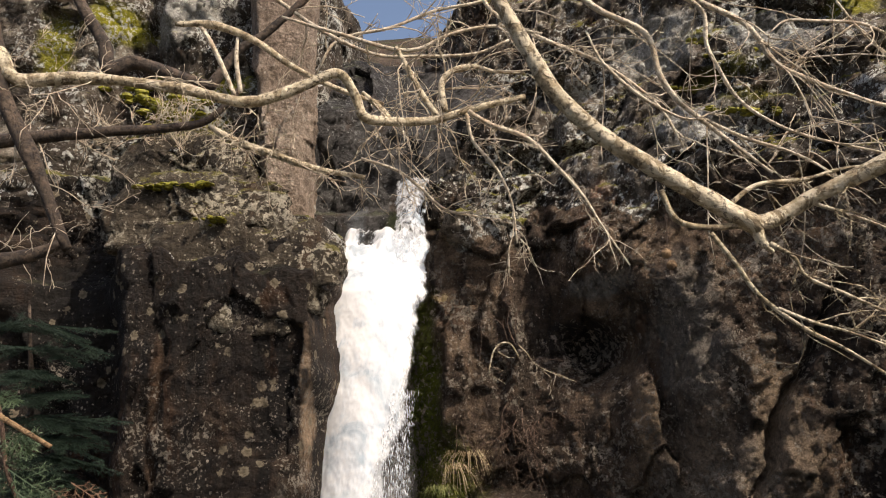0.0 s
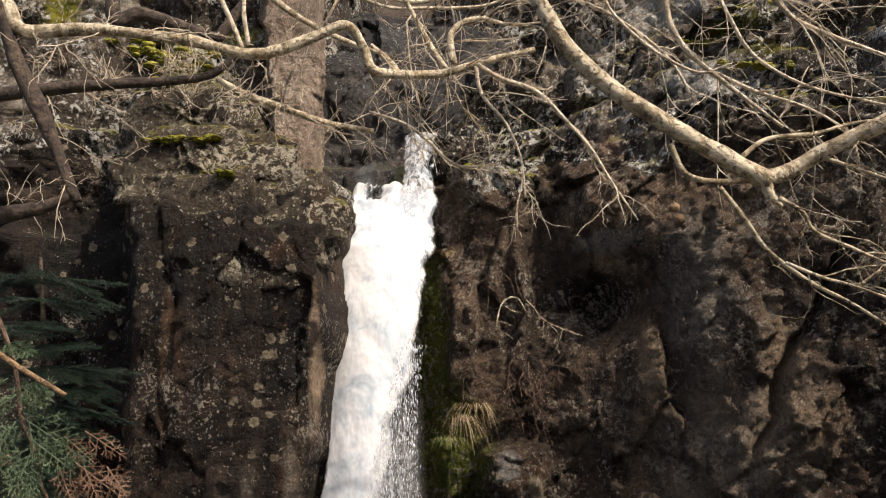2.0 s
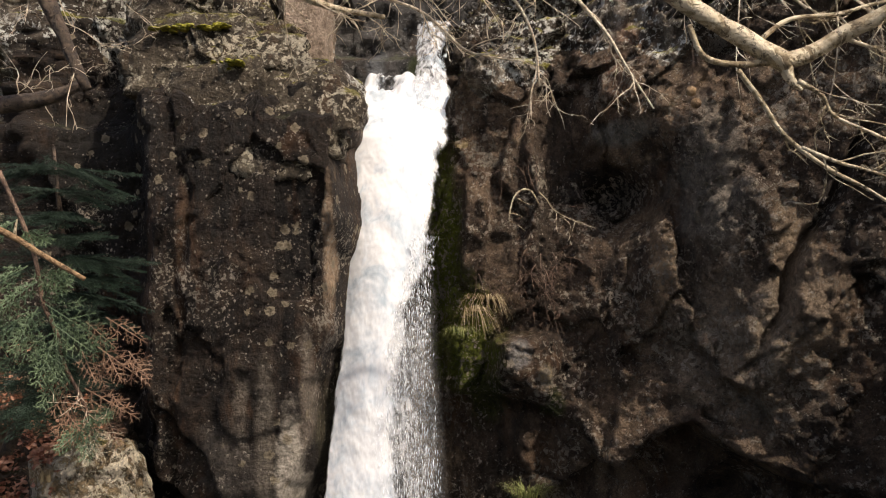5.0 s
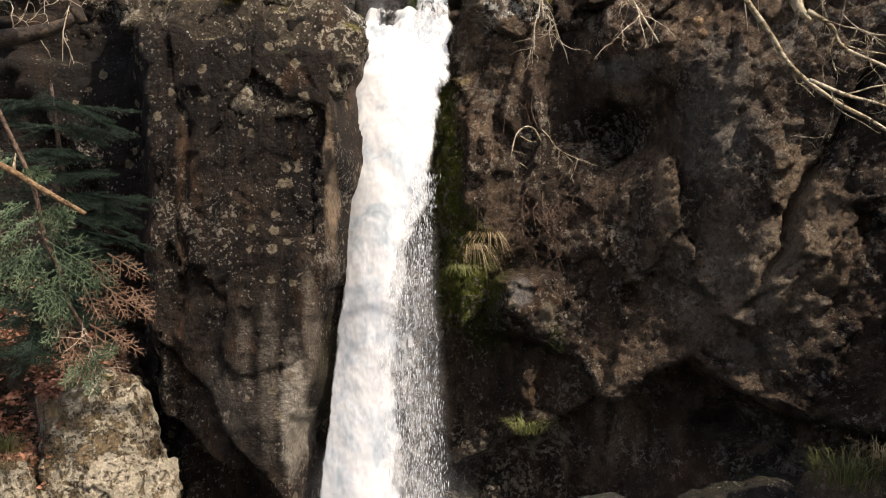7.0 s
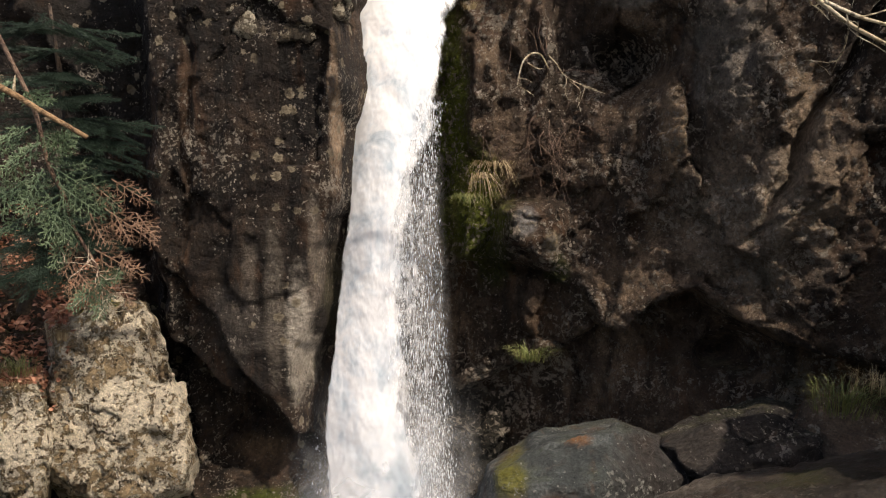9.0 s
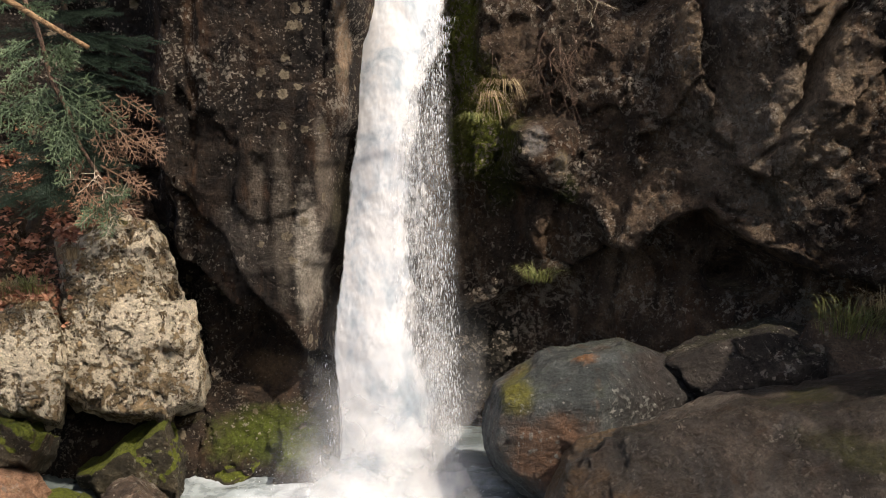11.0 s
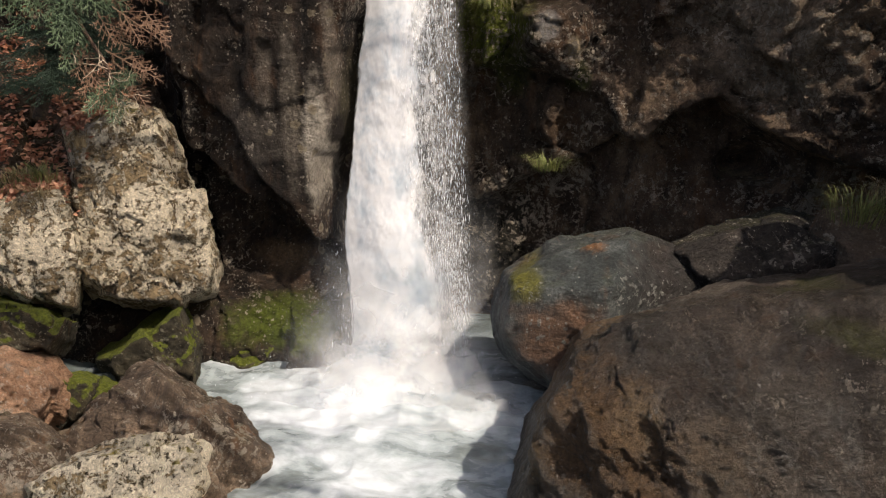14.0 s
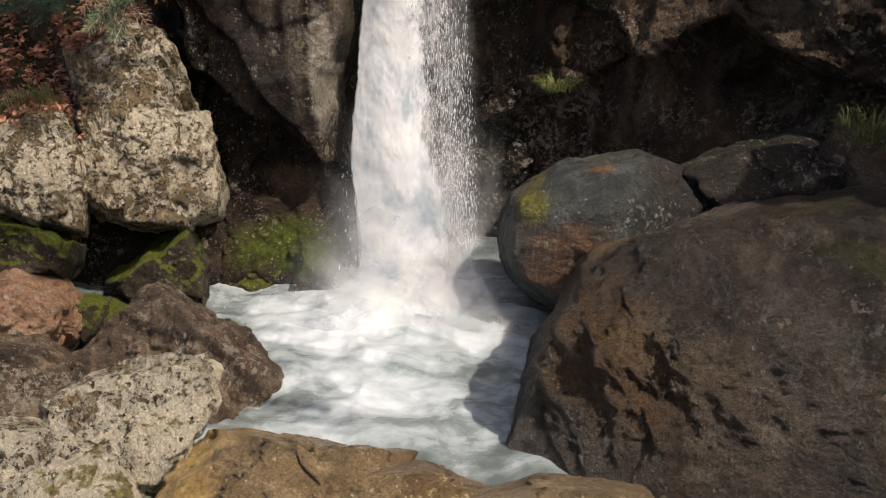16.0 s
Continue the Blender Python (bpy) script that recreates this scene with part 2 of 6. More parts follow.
# ---- materials ----
class Nodes:
    def __init__(self, name):
        self.mat = bpy.data.materials.new(name)
        self.mat.use_nodes = True
        self.t = self.mat.node_tree
        self.t.nodes.clear()
        self.out = self.t.nodes.new("ShaderNodeOutputMaterial")
        self.co = self.t.nodes.new("ShaderNodeTexCoord").outputs["Object"]

    def put(self, socket, value):
        if hasattr(value, "is_linked"):
            self.t.links.new(value, socket)
        elif value is not None:
            socket.default_value = value

    def node(self, kind, **inputs):
        n = self.t.nodes.new(kind)
        for k, v in inputs.items():
            self.put(n.inputs[k], v)
        return n

    def scaled(self, sx, sy, sz):
        n = self.t.nodes.new("ShaderNodeMapping")
        self.t.links.new(self.co, n.inputs["Vector"])
        n.inputs["Scale"].default_value = (sx, sy, sz)
        return n.outputs[0]

    def noise(self, scale, detail=6, rough=0.6, vec=None, distort=0.0):
        n = self.node("ShaderNodeTexNoise", Scale=scale, Detail=detail, Roughness=rough, Distortion=distort)
        self.t.links.new(vec or self.co, n.inputs["Vector"])
        return n.outputs["Fac"]

    def voronoi(self, scale, vec=None, out="Distance", feature="F1", rand=1.0):
        n = self.t.nodes.new("ShaderNodeTexVoronoi")
        n.feature = feature
        n.inputs["Scale"].default_value = scale
        n.inputs["Randomness"].default_value = rand
        self.t.links.new(vec or self.co, n.inputs["Vector"])
        return n.outputs[out]

    def ramp(self, fac, stops):
        n = self.t.nodes.new("ShaderNodeValToRGB")
        els = n.color_ramp.elements
        while len(els) < len(stops):
            els.new(0.5)
        for e, (pos, col) in zip(els, stops):
            e.position = pos
            e.color = (*col, 1) if isinstance(col, tuple) else (col, col, col, 1)
        self.put(n.inputs[0], fac)
        return n.outputs[0]

    def mask(self, fac, lo, hi):
        n = self.node("ShaderNodeMapRange")
        n.interpolation_type = "SMOOTHSTEP"
        self.put(n.inputs["Value"], fac)
        n.inputs["From Min"].default_value, n.inputs["From Max"].default_value = lo, hi
        return n.outputs[0]

    def math(self, op, a, b=None):
        n = self.t.nodes.new("ShaderNodeMath")
        n.operation = op
        self.put(n.inputs[0], a)
        self.put(n.inputs[1], b)
        return n.outputs[0]

    def mix(self, fac, a, b, blend="MIX"):
        n = self.t.nodes.new("ShaderNodeMix")
        n.data_type, n.blend_type = "RGBA", blend
        self.put(n.inputs[0], fac)
        for s, v in ((n.inputs[6], a), (n.inputs[7], b)):
            self.put(s, (*v, 1) if isinstance(v, tuple) else v)
        return n.outputs[2]

    def normal_z(self):
        n = self.t.nodes.new("ShaderNodeNewGeometry")
        s = self.t.nodes.new("ShaderNodeSeparateXYZ")
        self.t.links.new(n.outputs["Normal"], s.inputs[0])
        return s.outputs["Z"]

    def position(self):
        n = self.t.nodes.new("ShaderNodeNewGeometry")
        s = self.t.nodes.new("ShaderNodeSeparateXYZ")
        self.t.links.new(n.outputs["Position"], s.inputs[0])
        return s.outputs

    def bump(self, height, strength=0.5, dist=0.02, normal=None):
        n = self.node("ShaderNodeBump", Strength=strength, Distance=dist, Height=height)
        if normal:
            self.t.links.new(normal, n.inputs["Normal"])
        return n.outputs[0]

    def surface(self, color, rough, normal=None, **more):
        b = self.node("ShaderNodeBsdfPrincipled", **{"Base Color": color, "Roughness": rough}, **more)
        if normal:
            self.t.links.new(normal, b.inputs["Normal"])
        self.t.links.new(b.outputs[0], self.out.inputs[0])
        return b


def rock(name, dark, mid, light, lichen=0.5, pale=(0.42, 0.40, 0.34), moss=0.2, streaks=0.5, wet=0.0, rings=0.0, rust=0.2, flow=(3.0, 3.0, 0.45), mossy=(0.07, 0.085, 0.012), grain=1.0, growth_and_shading=(), bold=1.0, pits=0.6, specks=0.8):
    """Weathered rock: patchy base, run-down stains, crusts and spots of lichen, pits, moss on what faces up; placed
    patches of growth and of painted light and shade.
    """
    n = Nodes(name)
    big = n.noise(0.8, 7, 0.6, distort=0.4)
    fine = n.noise(6.0 * grain, 10, 0.7)
    both = n.math("ADD", n.math("MULTIPLY", big, 0.5), n.math("MULTIPLY", fine, 0.5))
    col = n.ramp(both, [(0.36, dark), (0.5, mid), (0.62, light)])
    grit = n.noise(55.0 * grain, 4, 0.7)
    col = n.mix(1.0, col, n.ramp(grit, [(0.3, 0.5), (0.7, 1.45)]), "MULTIPLY")
    run = n.noise(1.0, 7, 0.65, n.scaled(*flow), 0.3)
    col = n.mix(n.math("MULTIPLY", n.mask(run, 0.5, 0.6), streaks), col, tuple(0.4 * c for c in dark))
    tan = n.noise(1.3, 6, 0.6, n.scaled(2.2, 2.2, 0.8), 0.6)
    col = n.mix(n.math("MULTIPLY", n.mask(tan, 0.56, 0.68), rust), col, (0.22, 0.105, 0.045))
    for cx, cz, rx, rz, tint, power in growth_and_shading:
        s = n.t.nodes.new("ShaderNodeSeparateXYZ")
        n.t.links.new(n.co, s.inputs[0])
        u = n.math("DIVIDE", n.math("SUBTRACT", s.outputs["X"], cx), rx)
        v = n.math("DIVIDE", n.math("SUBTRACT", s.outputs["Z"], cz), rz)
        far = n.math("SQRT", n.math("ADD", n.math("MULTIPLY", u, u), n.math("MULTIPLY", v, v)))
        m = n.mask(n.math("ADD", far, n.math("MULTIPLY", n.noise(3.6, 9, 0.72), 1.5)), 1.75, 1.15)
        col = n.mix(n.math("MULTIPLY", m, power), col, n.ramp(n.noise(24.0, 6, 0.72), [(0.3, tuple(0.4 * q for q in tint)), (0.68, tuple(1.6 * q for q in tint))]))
    # crusts of lichen: crisp crumbs that gather in patches, and larger round spots
    patch = n.math("MULTIPLY", n.math("SUBTRACT", n.noise(1.4, 5, 0.6), 0.5), 0.55)
    crumb = n.math("ADD", n.noise(17.0 * grain, 9, 0.72, distort=0.4), patch)
    limit = 0.66 - 0.15 * lichen
    crust = n.mask(crumb, limit, limit + 0.025)
    v = n.t.nodes.new("ShaderNodeTexVoronoi")
    v.inputs["Scale"].default_value = 15.0 * grain
    n.t.links.new(n.scaled(1.0, 1.0, 0.8), v.inputs["Vector"])
    pick = n.t.nodes.new("ShaderNodeSeparateColor")
    n.t.links.new(v.outputs["Color"], pick.inputs[0])
    edge = n.math("ADD", v.outputs["Distance"], n.math("MULTIPLY", n.noise(55.0, 5, 0.7), 0.55))
    spot = n.math("MULTIPLY", n.mask(edge, 0.56, 0.50), n.mask(pick.outputs[0], 0.82, 0.84))
    crust = n.math("MAXIMUM", crust, n.math("MULTIPLY", spot, n.mask(patch, -0.05, 0.02)))
    tint = n.mix(n.mask(n.noise(4.0, 4), 0.35, 0.65), tuple(0.6 * c for c in pale), tuple(min(0.85, 1.2 * c) for c in pale))
    tint = n.mix(1.0, tint, n.ramp(grit, [(0.3, 0.6), (0.7, 1.3)]), "MULTIPLY")
    col = n.mix(n.math("MULTIPLY", crust, min(0.95, 0.65 + 0.3 * lichen)), col, tint)
    dot = n.t.nodes.new("ShaderNodeTexVoronoi")
    dot.inputs["Scale"].default_value = 34.0
    n.t.links.new(n.co, dot.inputs["Vector"])
    some = n.t.nodes.new("ShaderNodeSeparateColor")
    n.t.links.new(dot.outputs["Color"], some.inputs[0])
    wide = n.math("MULTIPLY", some.outputs[1], 0.34)
    fleck = n.math("MULTIPLY", n.mask(n.math("SUBTRACT", n.math("ADD", dot.outputs["Distance"], n.math("MULTIPLY", n.noise(90.0, 3, 0.6), 0.25)), wide), 0.18, 0.12), n.mask(n.math("ADD", some.outputs[0], patch), 0.80, 0.84))
    col = n.mix(n.math("MULTIPLY", fleck, 0.85 * specks), col, tuple(min(0.85, 1.1 * c) for c in pale))
    if rings:
        d = n.voronoi(5.2, rand=1.0)
        disc = n.math("MULTIPLY", n.mask(n.math("ADD", d, n.math("MULTIPLY", n.noise(26.0, 6, 0.7), 0.5)), 0.50, 0.44), n.mask(n.noise(1.1, 3), 0.47, 0.52))
        rim = n.ramp(d, [(0.0, (0.13, 0.10, 0.065)), (0.2, (0.30, 0.25, 0.17))])
        col = n.mix(n.math("MULTIPLY", disc, rings), col, rim)
    hole = n.math("MULTIPLY", n.mask(n.noise(15.0 * grain, 8, 0.72), 0.28 + 0.2 * pits, 0.24 + 0.2 * pits), n.math("MULTIPLY", n.mask(n.noise(2.4, 5, 0.6), 0.33, 0.58), pits))
    col = n.mix(hole, col, tuple(0.3 * c for c in dark))
    up = n.normal_z()
    m = n.math("MULTIPLY", n.mask(n.math("ADD", n.math("MULTIPLY", up, 0.5), n.noise(2.2, 8, 0.7)), 0.98 - 0.45 * moss, 1.08 - 0.45 * moss), min(1.0, moss * 2))
    col = n.mix(m, col, n.ramp(n.noise(34.0, 6, 0.72), [(0.3, tuple(0.35 * c for c in mossy)), (0.7, tuple(1.7 * c for c in mossy))]))
    h = n.math("ADD", n.math("MULTIPLY", fine, 1.0), n.math("MULTIPLY", n.noise(24.0 * grain, 9, 0.72), 0.5))
    h = n.math("ADD", h, n.math("MULTIPLY", n.voronoi(13.0 * grain, feature="DISTANCE_TO_EDGE"), 0.2))
    h = n.math("ADD", h, n.math("MULTIPLY", crust, 0.06))
    h = n.math("SUBTRACT", h, n.math("MULTIPLY", hole, 0.25))
    h = n.math("ADD", h, n.math("MULTIPLY", m, 0.2))
    b = n.surface(col, n.ramp(n.noise(9.0, 5), [(0.3, 0.72 - 0.5 * wet), (0.7, 0.95 - 0.45 * wet)]), n.bump(h, bold, 0.11))
    b.inputs["Specular IOR Level"].default_value = 0.3 + 0.3 * wet
    return n.mat


TAN, GREEN, PINK, CHALK, OCHRE = (0.24, 0.16, 0.09), (0.075, 0.095, 0.012), (0.30, 0.18, 0.115), (0.48, 0.46, 0.41), (0.17, 0.085, 0.03)
GLEAM = (0.30, 0.28, 0.012)
# Dark brown colour: wet rock by the falls, and painted shade under the lip.
WET_AND_SHADE = (0.085, 0.062, 0.043)
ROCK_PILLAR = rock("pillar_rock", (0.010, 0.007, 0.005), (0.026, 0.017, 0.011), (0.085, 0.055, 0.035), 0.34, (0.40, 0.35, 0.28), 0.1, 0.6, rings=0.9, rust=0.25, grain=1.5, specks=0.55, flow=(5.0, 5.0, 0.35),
                   # First patch: sunlight along the pillar's right edge, put into the colour.
                   growth_and_shading=[(-1.17, 4.2, 0.06, 0.9, (0.40, 0.28, 0.18), 0.8), (-1.48, 2.25, 0.15, 0.8, (0.44, 0.39, 0.32), 0.9), (-1.68, 2.5, 0.12, 0.9, (0.19, 0.16, 0.125), 0.7), (-1.34, 3.0, 0.08, 0.7, (0.22, 0.18, 0.14), 0.7), (-1.9, 2.7, 0.10, 0.6, (0.14, 0.115, 0.09), 0.7), (-2.05, 2.3, 0.35, 0.5, (0.095, 0.08, 0.066), 0.75), (-2.45, 4.1, 0.07, 0.9, (0.12, 0.07, 0.04), 0.7), (-2.75, 3.7, 0.08, 1.2, (0.12, 0.075, 0.045), 0.7),
                           # Last patch paints the shade of the recess left of the pillar.
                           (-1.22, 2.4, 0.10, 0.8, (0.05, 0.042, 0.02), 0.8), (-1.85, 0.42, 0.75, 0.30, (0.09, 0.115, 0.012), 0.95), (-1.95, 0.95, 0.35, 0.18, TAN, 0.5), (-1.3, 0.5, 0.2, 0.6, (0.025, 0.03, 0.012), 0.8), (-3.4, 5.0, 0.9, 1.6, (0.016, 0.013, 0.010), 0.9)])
ROCK_UPPER = rock("upper_rock", (0.022, 0.016, 0.011), (0.10, 0.077, 0.056), (0.42, 0.36, 0.28), 0.75, (0.82, 0.76, 0.65), 0.3, 0.7, rust=0.2, mossy=(0.26, 0.24, 0.012), flow=(3.0, 3.0, 0.9),
                  growth_and_shading=[(-1.55, 6.6, 0.22, 1.4, (0.27, 0.19, 0.13), 0.75), (-2.72, 7.12, 0.55, 0.16, GLEAM, 0.95), (-2.5, 6.2, 0.28, 0.08, GLEAM, 0.95), (-2.05, 5.83, 0.14, 0.07, GLEAM, 0.9), (-3.8, 8.6, 0.5, 0.25, GLEAM, 0.85), (-3.5, 6.4, 1.2, 0.9, (0.026, 0.020, 0.014), 0.92), (-2.2, 6.6, 0.4, 0.3, (0.03, 0.023, 0.016), 0.7), (-4.5, 8.3, 0.3, 0.6, GLEAM, 0.85), (1.57, 6.15, 0.15, 0.4, PINK, 0.8), (2.95, 7.1, 0.5, 0.14, (0.11, 0.10, 0.012), 0.85), (2.7, 7.45, 0.25, 0.07, GLEAM, 0.8), (4.2, 8.2, 0.3, 0.3, GLEAM, 0.8), (0.5, 6.7, 0.5, 0.7, (0.03, 0.022, 0.016), 0.9), (1.15, 6.5, 0.2, 0.8, (0.03, 0.022, 0.016), 0.8), (2.1, 6.5, 0.25, 0.5, (0.03, 0.024, 0.018), 0.8), (3.4, 6.6, 0.3, 0.6, (0.03, 0.024, 0.018), 0.8), (2.6, 6.3, 0.12, 0.5, (0.03, 0.024, 0.018), 0.7), (2.4, 7.9, 0.4, 0.2, CHALK, 0.6), (2.3, 8.3, 0.6, 0.5, CHALK, 0.75), (2.45, 6.9, 0.45, 0.35, CHALK, 0.7), (3.4, 8.0, 0.5, 0.5, CHALK, 0.7), (2.9, 7.5, 0.5, 0.14, (0.10, 0.095, 0.012), 0.9), (2.85, 8.2, 0.2, 0.12, GLEAM, 0.8), (-2.9, 8.6, 0.7, 0.5, CHALK, 0.8), (-2.6, 7.55, 0.7, 0.25, GLEAM, 0.9), (-3.9, 8.75, 0.35, 0.3, GLEAM, 0.8)])
# Far-right tan is brightened, and the block's cream facet is painted sunlight.
ROCK_RIGHT = rock("cliff_rock", (0.042, 0.027, 0.017), (0.17, 0.112, 0.072), (0.44, 0.31, 0.20), 0.66, (0.60, 0.51, 0.40), 0.1, 0.7, rust=0.5, bold=1.4,
                  # Dark patch at (0.1, 0.8): the overhang's shade, put into the colour.
                  growth_and_shading=[(0.75, 4.6, 0.6, 1.5, WET_AND_SHADE, 0.5), (0.5, 2.0, 0.9, 0.75, WET_AND_SHADE, 0.3), (0.1, 0.8, 0.7, 0.9, (0.03, 0.027, 0.018), 0.95), (0.05, 3.3, 0.44, 0.8, (0.16, 0.185, 0.015), 0.97), (-0.20, 4.3, 0.22, 1.4, (0.17, 0.20, 0.018), 0.97), (0.25, 2.7, 0.25, 0.35, (0.07, 0.08, 0.012), 0.85), (0.1, 5.1, 0.22, 0.35, (0.16, 0.095, 0.06), 0.75), (0.62, 4.6, 0.10, 1.3, (0.15, 0.09, 0.06), 0.5), (1.45, 5.75, 0.16, 0.5, PINK, 0.9),
                          # Near-black patch at (1.35, 4.8): shade painted into the hollow below the brow.
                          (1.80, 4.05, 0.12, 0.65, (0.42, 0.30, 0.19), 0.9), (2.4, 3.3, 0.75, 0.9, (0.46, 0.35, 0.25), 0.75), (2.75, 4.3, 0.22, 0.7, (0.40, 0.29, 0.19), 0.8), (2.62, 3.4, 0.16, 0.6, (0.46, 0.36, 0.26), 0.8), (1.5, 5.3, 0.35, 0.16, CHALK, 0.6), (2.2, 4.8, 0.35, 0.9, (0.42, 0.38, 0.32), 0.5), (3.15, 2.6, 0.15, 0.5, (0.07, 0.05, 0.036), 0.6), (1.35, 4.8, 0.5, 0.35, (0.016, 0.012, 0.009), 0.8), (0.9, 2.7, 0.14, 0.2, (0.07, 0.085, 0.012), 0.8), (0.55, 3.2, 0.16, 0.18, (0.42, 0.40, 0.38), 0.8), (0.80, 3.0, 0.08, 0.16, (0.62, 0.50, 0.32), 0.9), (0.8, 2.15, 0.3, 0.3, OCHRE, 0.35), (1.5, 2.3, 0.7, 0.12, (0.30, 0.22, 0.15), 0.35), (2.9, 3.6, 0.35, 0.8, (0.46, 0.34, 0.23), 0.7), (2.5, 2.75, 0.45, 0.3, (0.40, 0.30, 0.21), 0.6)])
ROCK_BROWN = rock("brown_rock", (0.035, 0.024, 0.016), (0.15, 0.105, 0.07), (0.42, 0.31, 0.215), 0.65, (0.4, 0.35, 0.28), 0.08, 0.4, wet=0.35, rust=0.55, bold=1.0)
ROCK_TAN = rock("tan_rock", (0.12, 0.08, 0.055), (0.42, 0.32, 0.24), (0.68, 0.54, 0.42), 0.4, (0.66, 0.58, 0.48), 0.05, 0.3, rust=0.15, flow=(4.0, 4.0, 0.4), bold=1.2)
ROCK_LEDGE = rock("ledge_rock", (0.024, 0.018, 0.012), (0.085, 0.066, 0.044), (0.24, 0.20, 0.14), 0.75, (0.56, 0.50, 0.38), 0.30, 0.5, rust=0.2, mossy=(0.20, 0.18, 0.015))
ROCK_WET = rock("wet_rock", (0.075, 0.052, 0.026), (0.31, 0.22, 0.12), (0.60, 0.46, 0.28), 0.45, (0.6, 0.5, 0.3), 0.08, 0.3, wet=0.8, rust=0.4, bold=0.9, mossy=(0.26, 0.20, 0.04), growth_and_shading=[(-1.1, 0.1, 0.5, 0.5, (0.52, 0.34, 0.12), 0.8), (0.6, 0.0, 0.5, 0.4, (0.20, 0.13, 0.07), 0.6)])
# The dim upper-left facet and the warmly lit lower flank are painted in.
ROCK_HUGE = rock("huge_boulder_rock", (0.055, 0.042, 0.032), (0.165, 0.128, 0.098), (0.44, 0.35, 0.27), 0.5, (0.56, 0.48, 0.39), 0.06, 0.5, wet=0.9, rust=0.35, flow=(2.2, 2.2, 0.6), bold=1.6, pits=0.5, grain=0.8, specks=0.5, growth_and_shading=[(-0.75, 0.0, 0.75, 0.55, (0.30, 0.175, 0.08), 0.75), (-0.5, 0.22, 0.22, 0.30, (0.46, 0.31, 0.17), 0.7), (-0.1, 0.1, 0.35, 0.35, (0.38, 0.285, 0.195), 0.6), (-1.25, -0.2, 0.3, 0.4, (0.25, 0.16, 0.07), 0.7), (-0.45, 0.62, 0.35, 0.2, (0.09, 0.078, 0.065), 0.6), (0.75, 0.85, 0.4, 0.10, (0.12, 0.12, 0.03), 0.7), (0.3, 0.5, 0.4, 0.25, (0.34, 0.29, 0.24), 0.5)])
# Near-black base: the overhang's shade is put into this boulder's colour.
ROCK_DARK = rock("shade_painted_rock", (0.012, 0.010, 0.008), (0.034, 0.027, 0.021), (0.10, 0.08, 0.065), 0.35, (0.34, 0.31, 0.26), 0.1, 0.4, wet=0.3, rust=0.2)
# Wet rock; the notch's shade is put into the dark base colour.
ROCK_BACK = rock("notch_rock", (0.016, 0.014, 0.013), (0.045, 0.040, 0.036), (0.13, 0.12, 0.11), 0.3, (0.4, 0.4, 0.38), 0.2, 0.5, wet=0.5, rust=0.2, growth_and_shading=[(-0.52, 6.15, 0.14, 0.3, (0.05, 0.065, 0.012), 0.9), (-0.95, 6.25, 0.14, 0.35, (0.16, 0.17, 0.18), 0.6)])
ROCK_RED = rock("red_rock", (0.16, 0.085, 0.05), (0.46, 0.27, 0.165), (0.66, 0.46, 0.32), 0.3, (0.5, 0.42, 0.34), 0.1, 0.25, wet=0.3, rust=0.6)
# Dark right face is painted shade; the bluish base holds skylight on top.
ROCK_GREY = rock("grey_rock", (0.026, 0.030, 0.029), (0.074, 0.084, 0.080), (0.19, 0.205, 0.197), 0.25, (0.36, 0.36, 0.32), 0.08, 0.3, wet=0.6, rust=0.3, flow=(1.2, 3.0, 3.0),
                 growth_and_shading=[(-0.60, 0.30, 0.22, 0.16, (0.15, 0.14, 0.02), 0.9), (-0.20, 0.57, 0.30, 0.07, (0.36, 0.15, 0.04), 0.85), (-0.28, -0.14, 0.55, 0.46, (0.16, 0.084, 0.045), 0.97), (0.66, 0.1, 0.66, 0.8, (0.045, 0.038, 0.033), 0.92)])
ROCK_MOSS = rock("mossy_rock", (0.02, 0.016, 0.010), (0.05, 0.042, 0.024), (0.12, 0.095, 0.055), 0.2, (0.3, 0.28, 0.2), 0.7, 0.3, wet=0.2, mossy=(0.12, 0.14, 0.012))
EARTH = rock("earth", (0.03, 0.022, 0.014), (0.07, 0.05, 0.033), (0.14, 0.1, 0.07), 0.1, (0.3, 0.25, 0.2), 0.2, 0.0)


